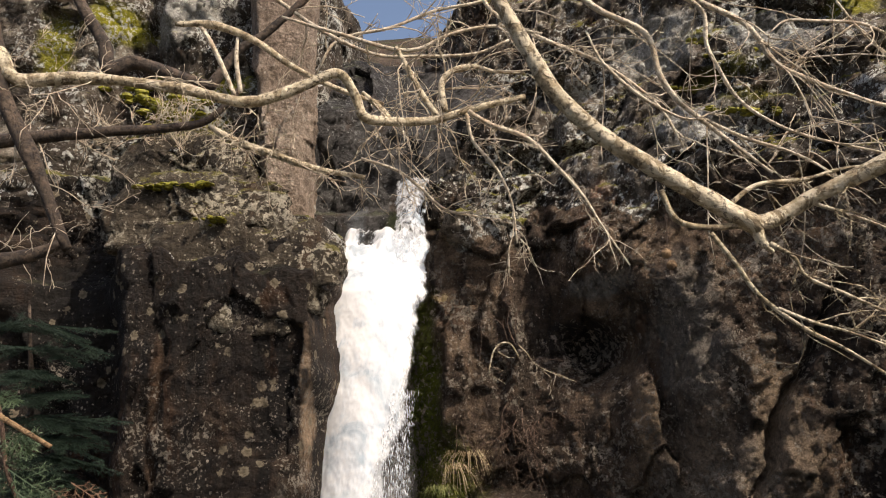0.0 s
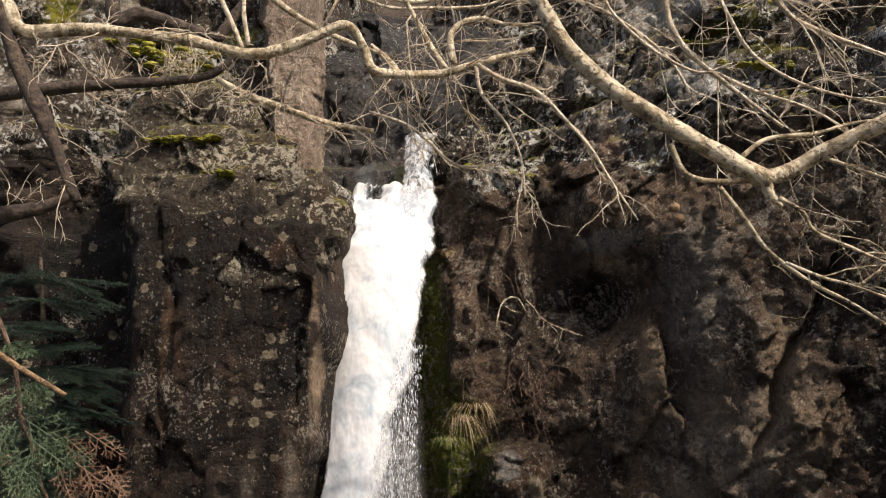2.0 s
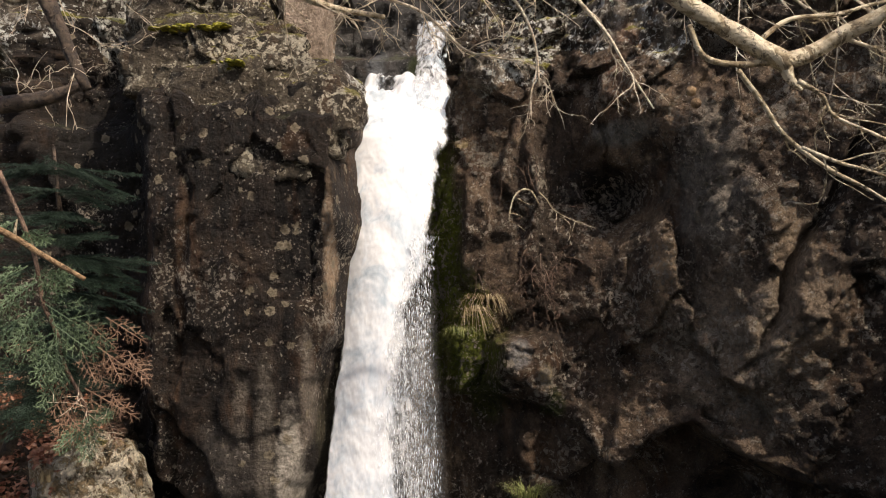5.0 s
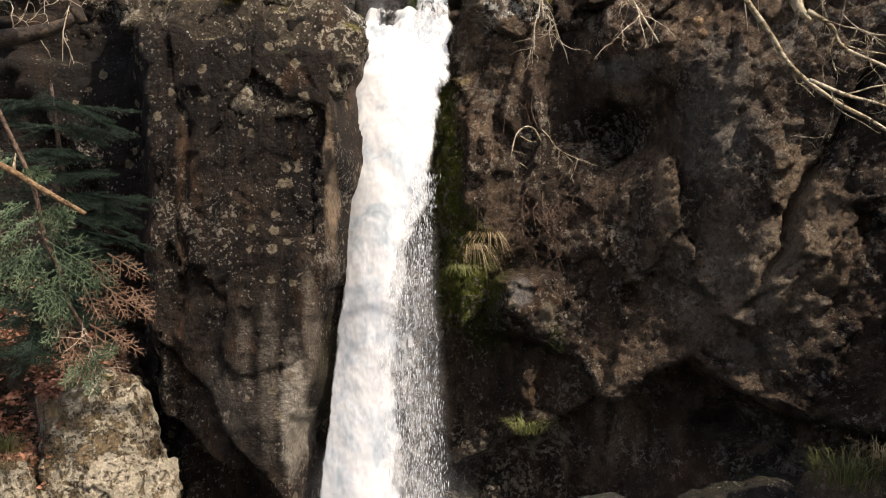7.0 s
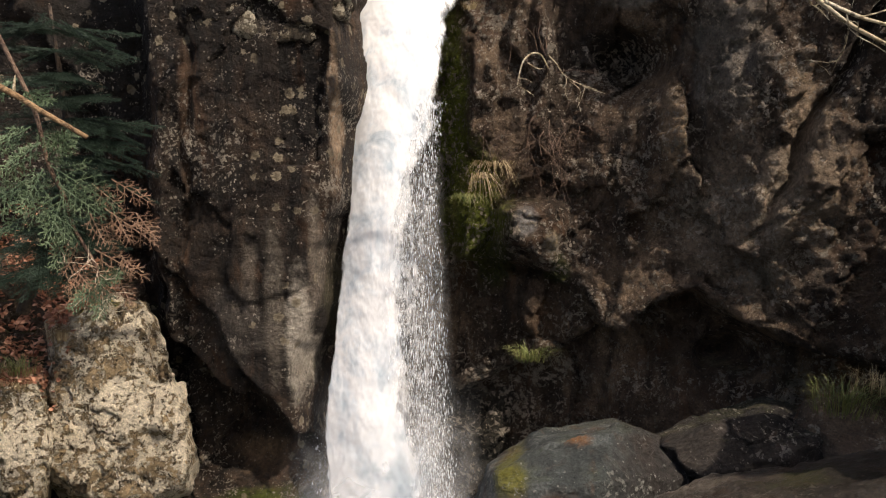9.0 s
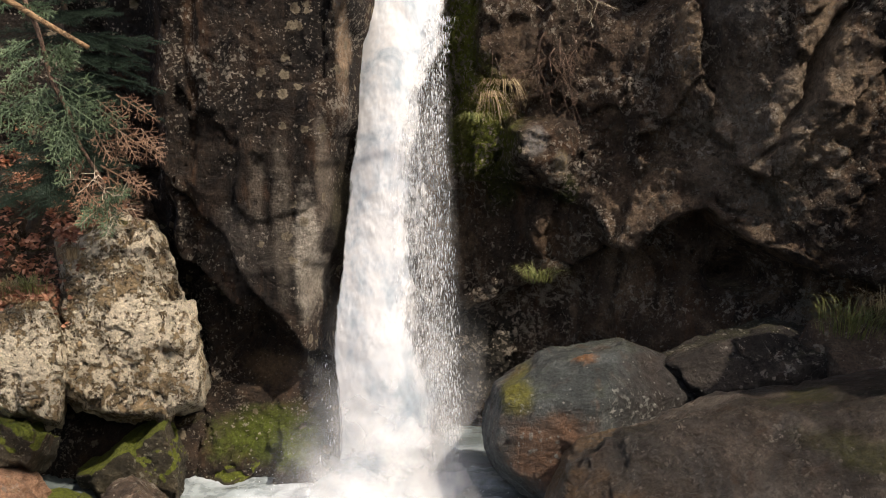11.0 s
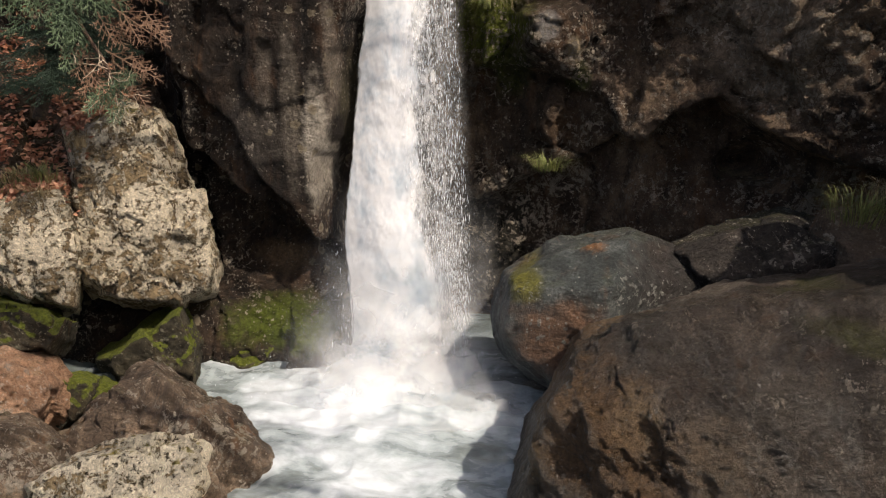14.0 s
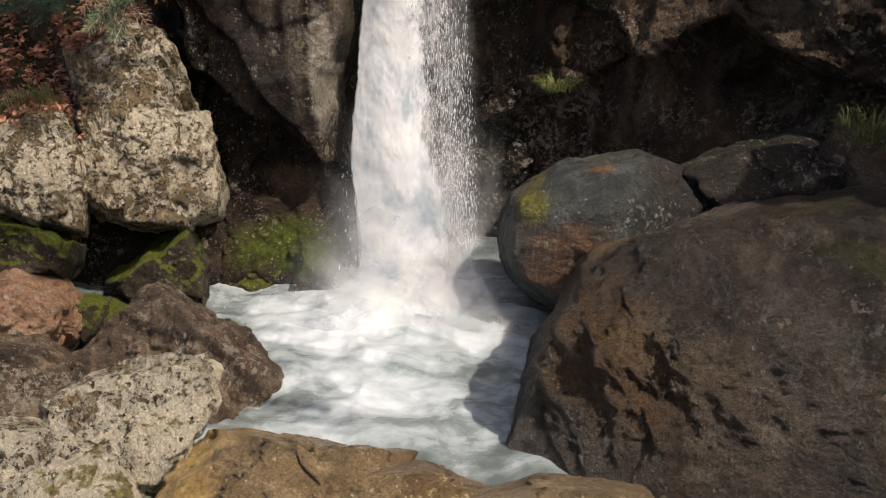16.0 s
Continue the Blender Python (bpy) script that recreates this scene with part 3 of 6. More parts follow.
def crusted(name, under, cream, dark, cover=0.5, moss=0.3):
    """Rock under a broken crust of pale lichen: cream crust, olive rock between, dark specks, golden moss on top."""
    n = Nodes(name)
    area = n.math("MULTIPLY", n.math("SUBTRACT", n.noise(1.5, 4, 0.6), 0.5), 0.22)
    lump = n.noise(8.0, 10, 0.74, distort=0.7)
    crumb = n.noise(26.0, 8, 0.74, distort=0.3)
    mixed = n.math("ADD", n.math("ADD", n.math("MULTIPLY", lump, 0.6), n.math("MULTIPLY", crumb, 0.4)), area)
    crust = n.mask(mixed, 0.5 - 0.18 * (cover - 0.3), 0.525 - 0.18 * (cover - 0.3))
    grit = n.ramp(n.noise(70.0, 4, 0.7), [(0.3, 0.65), (0.7, 1.3)])
    low = n.ramp(n.noise(5.0, 7, 0.66), [(0.36, tuple(0.5 * c for c in under)), (0.52, under), (0.66, tuple(min(0.8, 1.9 * c) for c in under))])
    top = n.ramp(n.noise(3.2, 6, 0.65), [(0.34, tuple(0.62 * c for c in cream)), (0.55, cream)])
    col = n.mix(crust, low, top)
    speck = n.mask(n.math("SUBTRACT", n.noise(19.0, 9, 0.75, distort=0.4), area), 0.575, 0.60)
    col = n.mix(n.math("MULTIPLY", speck, 0.85), col, dark)
    col = n.mix(1.0, col, grit, "MULTIPLY")
    m = n.math("MULTIPLY", n.mask(n.math("ADD", n.math("MULTIPLY", n.normal_z(), 0.4), n.noise(2.4, 7, 0.7)), 0.98 - 0.4 * moss, 1.06 - 0.4 * moss), 0.85)
    col = n.mix(m, col, n.ramp(n.noise(30.0, 6, 0.7), [(0.3, (0.10, 0.085, 0.012)), (0.7, (0.42, 0.34, 0.04))]))
    h = n.math("ADD", n.math("ADD", n.noise(5.0, 10, 0.7), n.math("MULTIPLY", crumb, 0.5)), n.math("MULTIPLY", crust, 0.12))
    h = n.math("SUBTRACT", h, n.math("MULTIPLY", speck, 0.2))
    b = n.surface(col, n.ramp(n.noise(9.0, 5), [(0.3, 0.75), (0.7, 0.95)]), n.bump(h, 1.4, 0.1))
    b.inputs["Specular IOR Level"].default_value = 0.25
    return n.mat


ROCK_PALE = crusted("pale_rock", (0.36, 0.265, 0.15), (0.92, 0.80, 0.60), (0.05, 0.037, 0.02), 0.45, 0.16)
ROCK_CREAM = crusted("cream_rock", (0.40, 0.30, 0.17), (0.95, 0.85, 0.66), (0.06, 0.045, 0.022), 0.62, 0.25)


def bark(name, dark, mid, light, patch=0.5, scale=1.0):
    n = Nodes(name)
    col = n.ramp(n.noise(14.0 * scale, 7, 0.65), [(0.36, dark), (0.5, mid), (0.64, light)])
    flakes = n.mask(n.noise(11.0 * scale, 5, 0.6, distort=0.8), 0.5, 0.53)
    col = n.mix(n.math("MULTIPLY", flakes, patch), col, light)
    specks = n.mask(n.noise(38.0 * scale, 6, 0.7), 0.55, 0.6)
    col = n.mix(n.math("MULTIPLY", specks, 0.75), col, tuple(0.5 * c for c in dark))
    h = n.math("ADD", n.noise(30.0 * scale, 8, 0.7), n.math("MULTIPLY", flakes, 0.3))
    n.surface(col, 0.8, n.bump(h, 1.0, 0.025))
    return n.mat


BARK_PALE = bark("plane_tree_bark", (0.15, 0.105, 0.06), (0.42, 0.33, 0.20), (0.80, 0.69, 0.50), 0.65)
BARK_DARK = bark("dark_bark", (0.02, 0.014, 0.01), (0.055, 0.038, 0.026), (0.13, 0.09, 0.06), 0.3)
BARK_TWIG = bark("twig_bark", (0.42, 0.31, 0.20), (0.66, 0.54, 0.39), (0.84, 0.74, 0.58), 0.6)
BARK_STICK = bark("stick_bark", (0.09, 0.05, 0.022), (0.22, 0.13, 0.06), (0.38, 0.25, 0.13), 0.4)
BARK_BROWN = bark("brown_twig_bark", (0.045, 0.026, 0.017), (0.11, 0.066, 0.043), (0.24, 0.155, 0.105), 0.4)


def foliage(name, dark, light, scale=14.0, through_light=0.25):
    n = Nodes(name)
    col = n.ramp(n.noise(scale, 4, 0.6), [(0.35, dark), (0.65, light)])
    d = n.node("ShaderNodeBsdfPrincipled", **{"Base Color": col, "Roughness": 0.6})
    tr = n.node("ShaderNodeBsdfTranslucent", Color=col)
    mix = n.node("ShaderNodeMixShader", Fac=through_light)
    n.t.links.new(d.outputs[0], mix.inputs[1])
    n.t.links.new(tr.outputs[0], mix.inputs[2])
    n.t.links.new(mix.outputs[0], n.out.inputs[0])
    return n.mat


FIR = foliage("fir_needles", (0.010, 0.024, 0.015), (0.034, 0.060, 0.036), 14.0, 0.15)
# Lighter needles: sunlight on the front sprays is put into the colour.
FIR_SUN_TINT = foliage("sun_tinted_fir_needles", (0.03, 0.06, 0.032), (0.20, 0.27, 0.15), 7.0, 0.15)
FIR_DEAD = foliage("dead_needles", (0.12, 0.06, 0.035), (0.46, 0.30, 0.20), 9.0)
LEAF_DRY = foliage("dry_leaves", (0.22, 0.08, 0.045), (0.62, 0.34, 0.21), 9.0)
GRASS = foliage("grass_blades", (0.08, 0.11, 0.03), (0.34, 0.34, 0.12), 9.0)
MOSS = foliage("moss", (0.07, 0.065, 0.008), (0.36, 0.33, 0.02), 38.0, 0.1)
STRAW = foliage("straw", (0.24, 0.17, 0.08), (0.62, 0.50, 0.30), 9.0)


def falling_water(name, kind):
    """White water; how closely it covers is carried by the sheet itself."""
    n = Nodes(name)
    long = n.noise(1.0, 9, 0.68, n.scaled(16.0, 16.0, 6.0), 0.5)
    lump = n.noise(3.2, 7, 0.6, n.scaled(1.0, 1.0, 0.8), 0.6)
    tone = n.math("ADD", n.math("MULTIPLY", long, 0.2), n.math("MULTIPLY", lump, 0.8))
    col = n.ramp(tone, [(0.35, (0.52, 0.60, 0.66)), (0.46, (0.84, 0.87, 0.90)), (0.53, (0.97, 0.97, 0.97))])
    d = n.node("ShaderNodeBsdfDiffuse", Color=col)
    tr = n.node("ShaderNodeBsdfTranslucent", Color=col)
    white = n.node("ShaderNodeMixShader", Fac=0.36)
    n.t.links.new(d.outputs[0], white.inputs[1])
    n.t.links.new(tr.outputs[0], white.inputs[2])
    cover = n.t.nodes.new("ShaderNodeAttribute")
    cover.attribute_name = "cover"
    grain = n.noise(1.0, 5, 0.6, n.scaled(24.0, 24.0, 8.0), 0.6)
    if kind == "mist":
        a = n.math("MULTIPLY", cover.outputs["Fac"], n.mask(n.noise(2.6, 6, 0.6), 0.15, 0.65))
    elif kind == "veil":
        a = n.math("MULTIPLY", cover.outputs["Fac"], n.math("ADD", 0.22, n.math("MULTIPLY", n.mask(grain, 0.47, 0.62), 0.78)))
    else:
        a = n.mask(n.math("ADD", cover.outputs["Fac"], n.math("MULTIPLY", n.math("SUBTRACT", grain, 0.5), 1.1)), 0.3, 0.85)
    clear = n.node("ShaderNodeBsdfTransparent")
    mix = n.node("ShaderNodeMixShader", Fac=a)
    n.t.links.new(clear.outputs[0], mix.inputs[1])
    n.t.links.new(white.outputs[0], mix.inputs[2])
    n.t.links.new(mix.outputs[0], n.out.inputs[0])
    return n.mat


def spray_water():
    n = Nodes("spray_water")
    d = n.node("ShaderNodeBsdfDiffuse", Color=(0.9, 0.92, 0.95, 1))
    tr = n.node("ShaderNodeBsdfTranslucent", Color=(0.9, 0.92, 0.95, 1))
    mix = n.node("ShaderNodeMixShader", Fac=0.5)
    n.t.links.new(d.outputs[0], mix.inputs[1])
    n.t.links.new(tr.outputs[0], mix.inputs[2])
    n.t.links.new(mix.outputs[0], n.out.inputs[0])
    return n.mat


def pool_water():
    n = Nodes("pool_water")
    px, py, pz = n.position()
    dx = n.math("ADD", px, 1.1)
    dy = n.math("SUBTRACT", py, 6.6)
    far = n.math("SQRT", n.math("ADD", n.math("MULTIPLY", dx, dx), n.math("MULTIPLY", dy, dy)))
    foam = n.noise(1.7, 7, 0.55, n.scaled(0.9, 1.4, 1.0), 0.8)
    fine = n.noise(6.0, 8, 0.62, n.scaled(0.9, 1.4, 1.0), 0.5)
    amount = n.math("ADD", n.math("ADD", n.math("MULTIPLY", foam, 0.75), n.math("MULTIPLY", fine, 0.25)), n.math("MULTIPLY", n.math("SUBTRACT", 1.75, far), 0.13))
    m = n.mask(amount, 0.36, 0.78)
    col = n.ramp(m, [(0.0, (0.10, 0.12, 0.115)), (0.5, (0.30, 0.345, 0.36)), (1.0, (0.60, 0.645, 0.68))])
    b = n.surface(col, n.ramp(m, [(0.0, 0.08), (1.0, 0.6)]), n.bump(n.math("ADD", n.noise(14.0, 6), fine), 0.35, 0.03))
    return n.mat


WATER, VEIL, MIST = falling_water("falling_water", "core"), falling_water("water_veil", "veil"), falling_water("mist", "mist")
SPRAY = spray_water()
POOL = pool_water()


# ---- the gorge ----
def spread(*runs):
    """Grid lines: runs of (from, to, spacing)."""
    out = []
    for a, b, s in runs:
        k = max(1, int(round((b - a) / s)))
        out.append(np.linspace(a, b, k, endpoint=False))
    return np.concatenate(out + [[runs[-1][1]]])


def left_depth(x, z):
    p = np.stack([x, 0 * x + 7.5, z], 1)
    w = 0.10 * fbm(p, 1.3, 3, 3)
    xe = x + 0.08 * fbm(p, 2.0, 3, 5)
    # the pillar: a tall face with an edge to its right, and a side that runs back into the gorge
    edge = np.interp(z, [-1, 1.2, 1.9, 2.4, 3.6, 4.3, 4.7, 5.3, 5.7, 6.3], [-1.55, -1.55, -1.48, -1.38, -1.2, -1.13, -1.11, -1.13, -1.25, -1.5])
    rim = np.interp(z, [-1, 1.25, 1.6, 2.2, 2.6, 3.0, 3.5, 3.7, 4.0, 4.5, 5.3, 5.6, 6.2], [-1.5, -1.45, -1.3, -1.2, -1.13, -1.07, -1.03, -0.96, -0.93, -0.94, -0.97, -1.0, -1.2])
    past = np.clip(xe - edge, 0, None)
    y = 7.42 + 0.10 * (x + 2.0) ** 2 * (x > -2.0) + past * 4.0 + 40.0 * np.clip(xe - rim, 0, None)
    y = np.minimum(y, 11.0)
    y = y - 0.10 * blob(x, z, -1.02, 4.2, 0.12, 0.35) * 3.0
    # left of the pillar the wall stands back
    y += 0.75 * step(-2.65, -3.15, x + 0.05 * (z - 4) + w)
    y -= 0.25 * step(-3.6, -4.2, x)
    # groove lines down the face
    y += 0.07 * np.exp(-((xe + 2.52 - 0.02 * z) / 0.06) ** 2) * step(2.2, 3.0, z) + 0.05 * np.exp(-((xe + 1.98) / 0.05) ** 2) * step(2.5, 1.8, z)
    # ledges at the top
    zt = z + 0.12 * fbm(p, 1.8, 3, 9) - 0.10 * (x + 1.9)
    y += 0.34 * step(5.50, 5.72, zt) + 0.40 * step(5.98, 6.14, zt) + 0.35 * step(6.75, 6.95, zt + 0.25 * w) + 0.16 * np.clip(zt - 6.9, 0, 9)
    y += 0.10 * step(5.18, 5.32, zt) * step(-1.9, -1.5, x)
    y += 0.9 * step(-1.95, -1.6, x) * step(5.9, 6.2, z)
    # the tooth: below the slanting edges the rock is undercut
    a = above(xe, z, -2.78, 2.13, -1.54, 1.22)
    b = above(xe, z, -2.35, 2.45, -1.50, 1.20)
    tooth = step(-0.02, 0.05, b)
    slab = step(-0.03, 0.04, a) * step(-1.50, -1.62, x + 0.25 * (z - 1.6))
    deep = 8.15 - 0.55 * step(1.15, 0.2, z) - 0.12 * step(0.62, 0.5, z + w)
    under = deep * (1 - slab) + slab * (y + 0.17)
    y = under * (1 - tooth) + tooth * y
    gone = step(-1.25, -0.95, x) * step(1.8, 1.2, z)
    y = y * (1 - gone) + 8.6 * gone
    rough = rocky(np.stack([x, y, z], 1), 1.0, 21, 0.006)
    calm = (0.42 - 0.2 * step(3.0, 2.2, z)) * tooth + (1 - tooth) * 0.9
    return y - rough * (calm + (1.25 - calm) * step(5.3, 5.8, z)) - 0.03 * ridged(np.stack([x, y, z], 1) * (1, 1, 0.22), 3.2, 4, 27) * step(5.8, 5.2, z)


def block(x, z, cx, cz, rx, rz, turn=0.0):
    """A flat-topped bump with steep sides."""
    c, s = math.cos(radians(turn)), math.sin(radians(turn))
    u, v = ((x - cx) * c + (z - cz) * s) / rx, (-(x - cx) * s + (z - cz) * c) / rz
    return np.exp(-(u ** 6 + v ** 6))


def right_depth(x, z):
    p = np.stack([x, 0 * x + 8.2, z], 1)
    w = 0.12 * fbm(p, 1.2, 3, 13)
    xe, ze = x + 0.07 * fbm(p, 1.7, 4, 15), z + 0.07 * fbm(p, 1.9, 4, 16)
    y = np.interp(x, [-0.6, 0.0, 0.5, 1.0, 1.5, 2.1, 2.7, 3.3, 4.2, 6, 9], [9.2, 8.75, 8.6, 8.45, 8.15, 7.78, 7.42, 7.08, 6.6, 5.8, 5.0])
    lip = np.interp(z, [-1, 1.5, 2.6, 3.5, 5.3, 6.4, 8], [-0.62, -0.58, -0.55, -0.48, -0.36, -0.14, 0.25])
    y += 3.0 * np.clip(lip - xe, 0, None)
    # brow, and the dark hollow below it
    y -= 0.24 * blob(x, z, 1.65, 5.50, 0.6, 0.30, -18) + 0.22 * blob(x, z, 2.38, 4.5, 0.42, 1.0, 8)
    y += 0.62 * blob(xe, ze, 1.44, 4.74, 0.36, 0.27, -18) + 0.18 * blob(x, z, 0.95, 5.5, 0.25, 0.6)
    # a nose of rock with a steep right side, and a groove beyond it
    xs, tall = xe + 0.155 * (z - 4.05), step(3.15, 3.6, z) * step(4.85, 4.4, z)
    y -= 0.15 * step(1.45, 1.85, xs) * step(1.97, 1.90, xs) * tall
    y += 0.08 * np.exp(-((xs - 2.03) / 0.09) ** 2) * tall
    # a narrow rib
    y -= 0.12 * np.exp(-((xe - 0.72 - 0.02 * np.sin(z * 7)) / 0.06) ** 4) * step(3.75, 3.95, z) * step(5.7, 5.1, z)
    y -= 0.14 * block(xe, ze, 0.10, 4.55, 0.16, 0.55, 4)
    # a crack that slants down, with a slab beyond it
    c = xe - 2.70 - 0.43 * (z - 3.8)
    y += 0.30 * np.exp(-(c / 0.035) ** 2) * step(3.3, 3.7, z) * step(5.4, 4.8, z) - 0.12 * step(0.0, 0.08, c) * step(0.62, 0.45, c) * step(3.0, 3.5, z) * step(5.3, 4.8, z)
    # blocks under it
    y -= 0.09 * block(xe, ze, 2.36, 3.25, 0.14, 0.36, 6) + 0.10 * block(xe, ze, 2.70, 3.20, 0.14, 0.38, -18) + 0.05 * block(xe, ze, 2.5, 3.62, 0.26, 0.12, 40)
    y += 0.07 * np.exp(-(above(xe, ze, 2.38, 3.02, 2.85, 3.62) / 0.025) ** 2) * step(2.3, 2.45, x) * step(2.95, 2.8, x)
    # a block that juts out beside the moss, broken off on its right
    u, v = (xe - 0.60) / 0.32, (ze - 3.04) / 0.32
    y -= 0.34 * np.exp(-(u ** 6 + v ** 6)) * (1 - 0.45 * u) * (1 + 0.25 * v)
    y += 0.10 * block(xe, ze, 0.42, 2.86, 0.18, 0.10, -20)
    # under the lip the rock falls back; a ridge slants down through the recess
    lipz = np.interp(xe, [-0.5, 0.2, 0.72, 0.9, 1.15, 1.4, 1.55, 1.75, 2.1, 2.3, 2.8, 3.4, 5], [2.6, 2.74, 2.72, 2.60, 2.55, 2.16, 2.22, 2.43, 2.66, 2.45, 2.2, 2.1, 2.1])
    under = step(0.03, -0.06, ze - lipz)
    near = step(1.52, 1.36, xe)
    ridge = above(xe, ze, 0.45, 1.60, 1.42, 2.20)
    y += under * (near * (0.22 + 0.26 * step(0.05, -0.06, ridge)) + (1 - near) * (0.52 - 0.2 * step(2.0, 1.4, z)))
    y -= 0.10 * np.exp(-((ze - lipz - 0.10) / 0.10) ** 2) * step(0.9, 1.2, x)
    y += 0.07 * np.exp(-((ze - lipz - 0.30 - 0.1 * np.sin(5 * x)) / 0.035) ** 2) * step(1.6, 1.9, x) * step(2.6, 2.3, x)
    y += 0.7 * blob(xe, ze, 2.56, 1.93, 0.22, 0.26) - 0.45 * blob(xe, ze, 2.56, 1.80, 0.15, 0.13)
    y -= 0.16 * blob(xe, ze, 0.62, 2.2, 0.14, 0.32, 10) + 0.14 * blob(xe, ze, 1.05, 2.2, 0.10, 0.4, -12)
    y -= 0.10 * step(1.5, 0.7, z) * step(1.5, 0.6, x)
    # above, the cliff leans back in mossy ledges
    zt = z - 0.10 * (x - 1.5) + 2.0 * w
    y += 0.22 * step(6.0, 6.25, zt) + 0.34 * np.clip(zt - 6.1, 0, 9) + 0.25 * step(6.85, 7.0, zt) + 0.25 * step(7.6, 7.75, zt)
    rough = rocky(np.stack([x, y, z], 1), 1.0, 41, 0.006)
    return y - rough * (0.85 + 0.95 * step(5.6, 6.3, z))


def back_depth(x, z):
    p = np.stack([x, 0 * x + 9, z], 1)
    y = 9.5 - 0.30 * step(6.45, 6.25, z) * step(-0.50, -0.62, x) + 0.10 * (6 - np.minimum(z, 6.0)) + 1.0 * np.clip(z - 7.65 + 0.5 * blob(x, z, -0.35, 7.9, 0.42, 1.0), 0, 9)
    return y - rocky(p, 0.9, 61)


def build_gorge():
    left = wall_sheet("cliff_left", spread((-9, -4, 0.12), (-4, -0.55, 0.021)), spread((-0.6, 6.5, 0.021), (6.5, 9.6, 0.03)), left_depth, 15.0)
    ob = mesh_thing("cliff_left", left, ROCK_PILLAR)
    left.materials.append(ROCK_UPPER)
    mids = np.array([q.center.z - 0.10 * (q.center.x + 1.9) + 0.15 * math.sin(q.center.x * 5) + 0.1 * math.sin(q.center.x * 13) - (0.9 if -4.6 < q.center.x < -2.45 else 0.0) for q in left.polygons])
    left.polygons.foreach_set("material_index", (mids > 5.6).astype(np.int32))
    tagged(ob, "dark lichen-spotted rock pillar with mossy ledges and undercut foot", "cliff", kind="structure")
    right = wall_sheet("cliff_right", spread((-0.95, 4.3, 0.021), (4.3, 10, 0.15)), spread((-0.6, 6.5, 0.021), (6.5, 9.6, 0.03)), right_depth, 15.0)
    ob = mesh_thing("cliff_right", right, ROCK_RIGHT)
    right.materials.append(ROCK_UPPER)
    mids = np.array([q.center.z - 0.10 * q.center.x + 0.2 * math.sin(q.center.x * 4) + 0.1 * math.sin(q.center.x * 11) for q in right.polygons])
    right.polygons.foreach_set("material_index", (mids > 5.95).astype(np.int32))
    tagged(ob, "brown overhanging cliff streaked dark, hollowed and lichen-speckled", "cliff", kind="structure")
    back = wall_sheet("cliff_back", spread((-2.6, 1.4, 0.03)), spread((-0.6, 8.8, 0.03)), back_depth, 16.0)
    tagged(mesh_thing("cliff_back", back, ROCK_BACK), "wet rock step behind the waterfall, the recess's shade in its dark colour", "cliff", kind="structure")


def ground_height(x, y):
    p = np.stack([x, y, 0 * x], 1)
    z = -0.75 + 0.0 * x
    z += 2.75 * step(2.6, 0.6, y) + 0.1 * fbm(p, 0.8, 3, 71)
    z += 1.1 * step(-2.9, -4.6, x) * step(8.5, 6.5, y) + 1.3 * step(3.0, 5.0, x)
    z += 9.5 * step(10.5, 24, y) + 6.5 * step(9.8, 10.6, y) + 12 * step(24, 90, y)
    z += 5 * step(12, 60, np.abs(x)) + 6 * step(-8, -80, y)
    return z


def build_ground():
    xs = spread((-400, -40, 30), (-40, -6, 1.0), (-6, 6, 0.12), (6, 40, 1.0), (40, 400, 30))
    ys = spread((-400, -40, 30), (-40, 0, 1.0), (0, 12, 0.12), (12, 40, 0.8), (40, 400, 30))
    gx, gy = np.meshgrid(xs, ys)
    x, y = gx.ravel(), gy.ravel()
    me = mesh_of("ground", np.stack([x, y, ground_height(x, y)], 1), grid_faces(len(xs), len(ys)))
    tagged(mesh_thing("ground", me, EARTH), "brown earth and stones of the stream bank", "ground", kind="structure")


def shade_wall_depth(x, z):
    p = np.stack([x, 0 * x, z], 1)
    return rocky(p, 1.6, 83) * 1.5 + 0.12 * np.clip(z - 3, 0, 9) + 0.25 * fbm(p, 0.5, 3, 84)


def build_shade_wall():
    """An added wall, outside the view: it runs along y and shades the right bank."""
    me = wall_sheet("shade_wall", spread((0.3, 6.4, 0.1)), spread((-0.6, WALL_TOP, 0.1)), shade_wall_depth, 6.0)
    co = np.zeros(len(me.vertices) * 3)
    me.vertices.foreach_get("co", co)
    co = co.reshape(-1, 3)
    # Top height is shaped by where this added wall's shadow should fall.
    top = np.interp(6.6 - co[:, 0], [3.4, 3.75, 4.4, 4.8, 6.4], [3.4, 6.1, 6.3, 4.9, 4.9])
    co[:, 2] = -0.6 + (co[:, 2] + 0.6) / (WALL_TOP + 0.6) * (top + 0.6)
    me.vertices.foreach_set("co", co.ravel())
    ob = mesh_thing("shade_wall", me, ROCK_RIGHT, (4.1, 6.6, 0))
    ob.rotation_euler = (0, 0, radians(-90))
    tagged(ob, "rough brown wall added out of view to shade the right bank", "cliff", kind="structure")


WALL_TOP = 6.6
build_gorge()
build_shade_wall()
build_ground()


# ---- water ----
FALL_Z = [-0.1, 0.45, 0.95, 1.3, 1.7, 2.2, 2.7, 3.2, 3.7, 4.2, 4.7, 5.3, 5.9, 6.15]


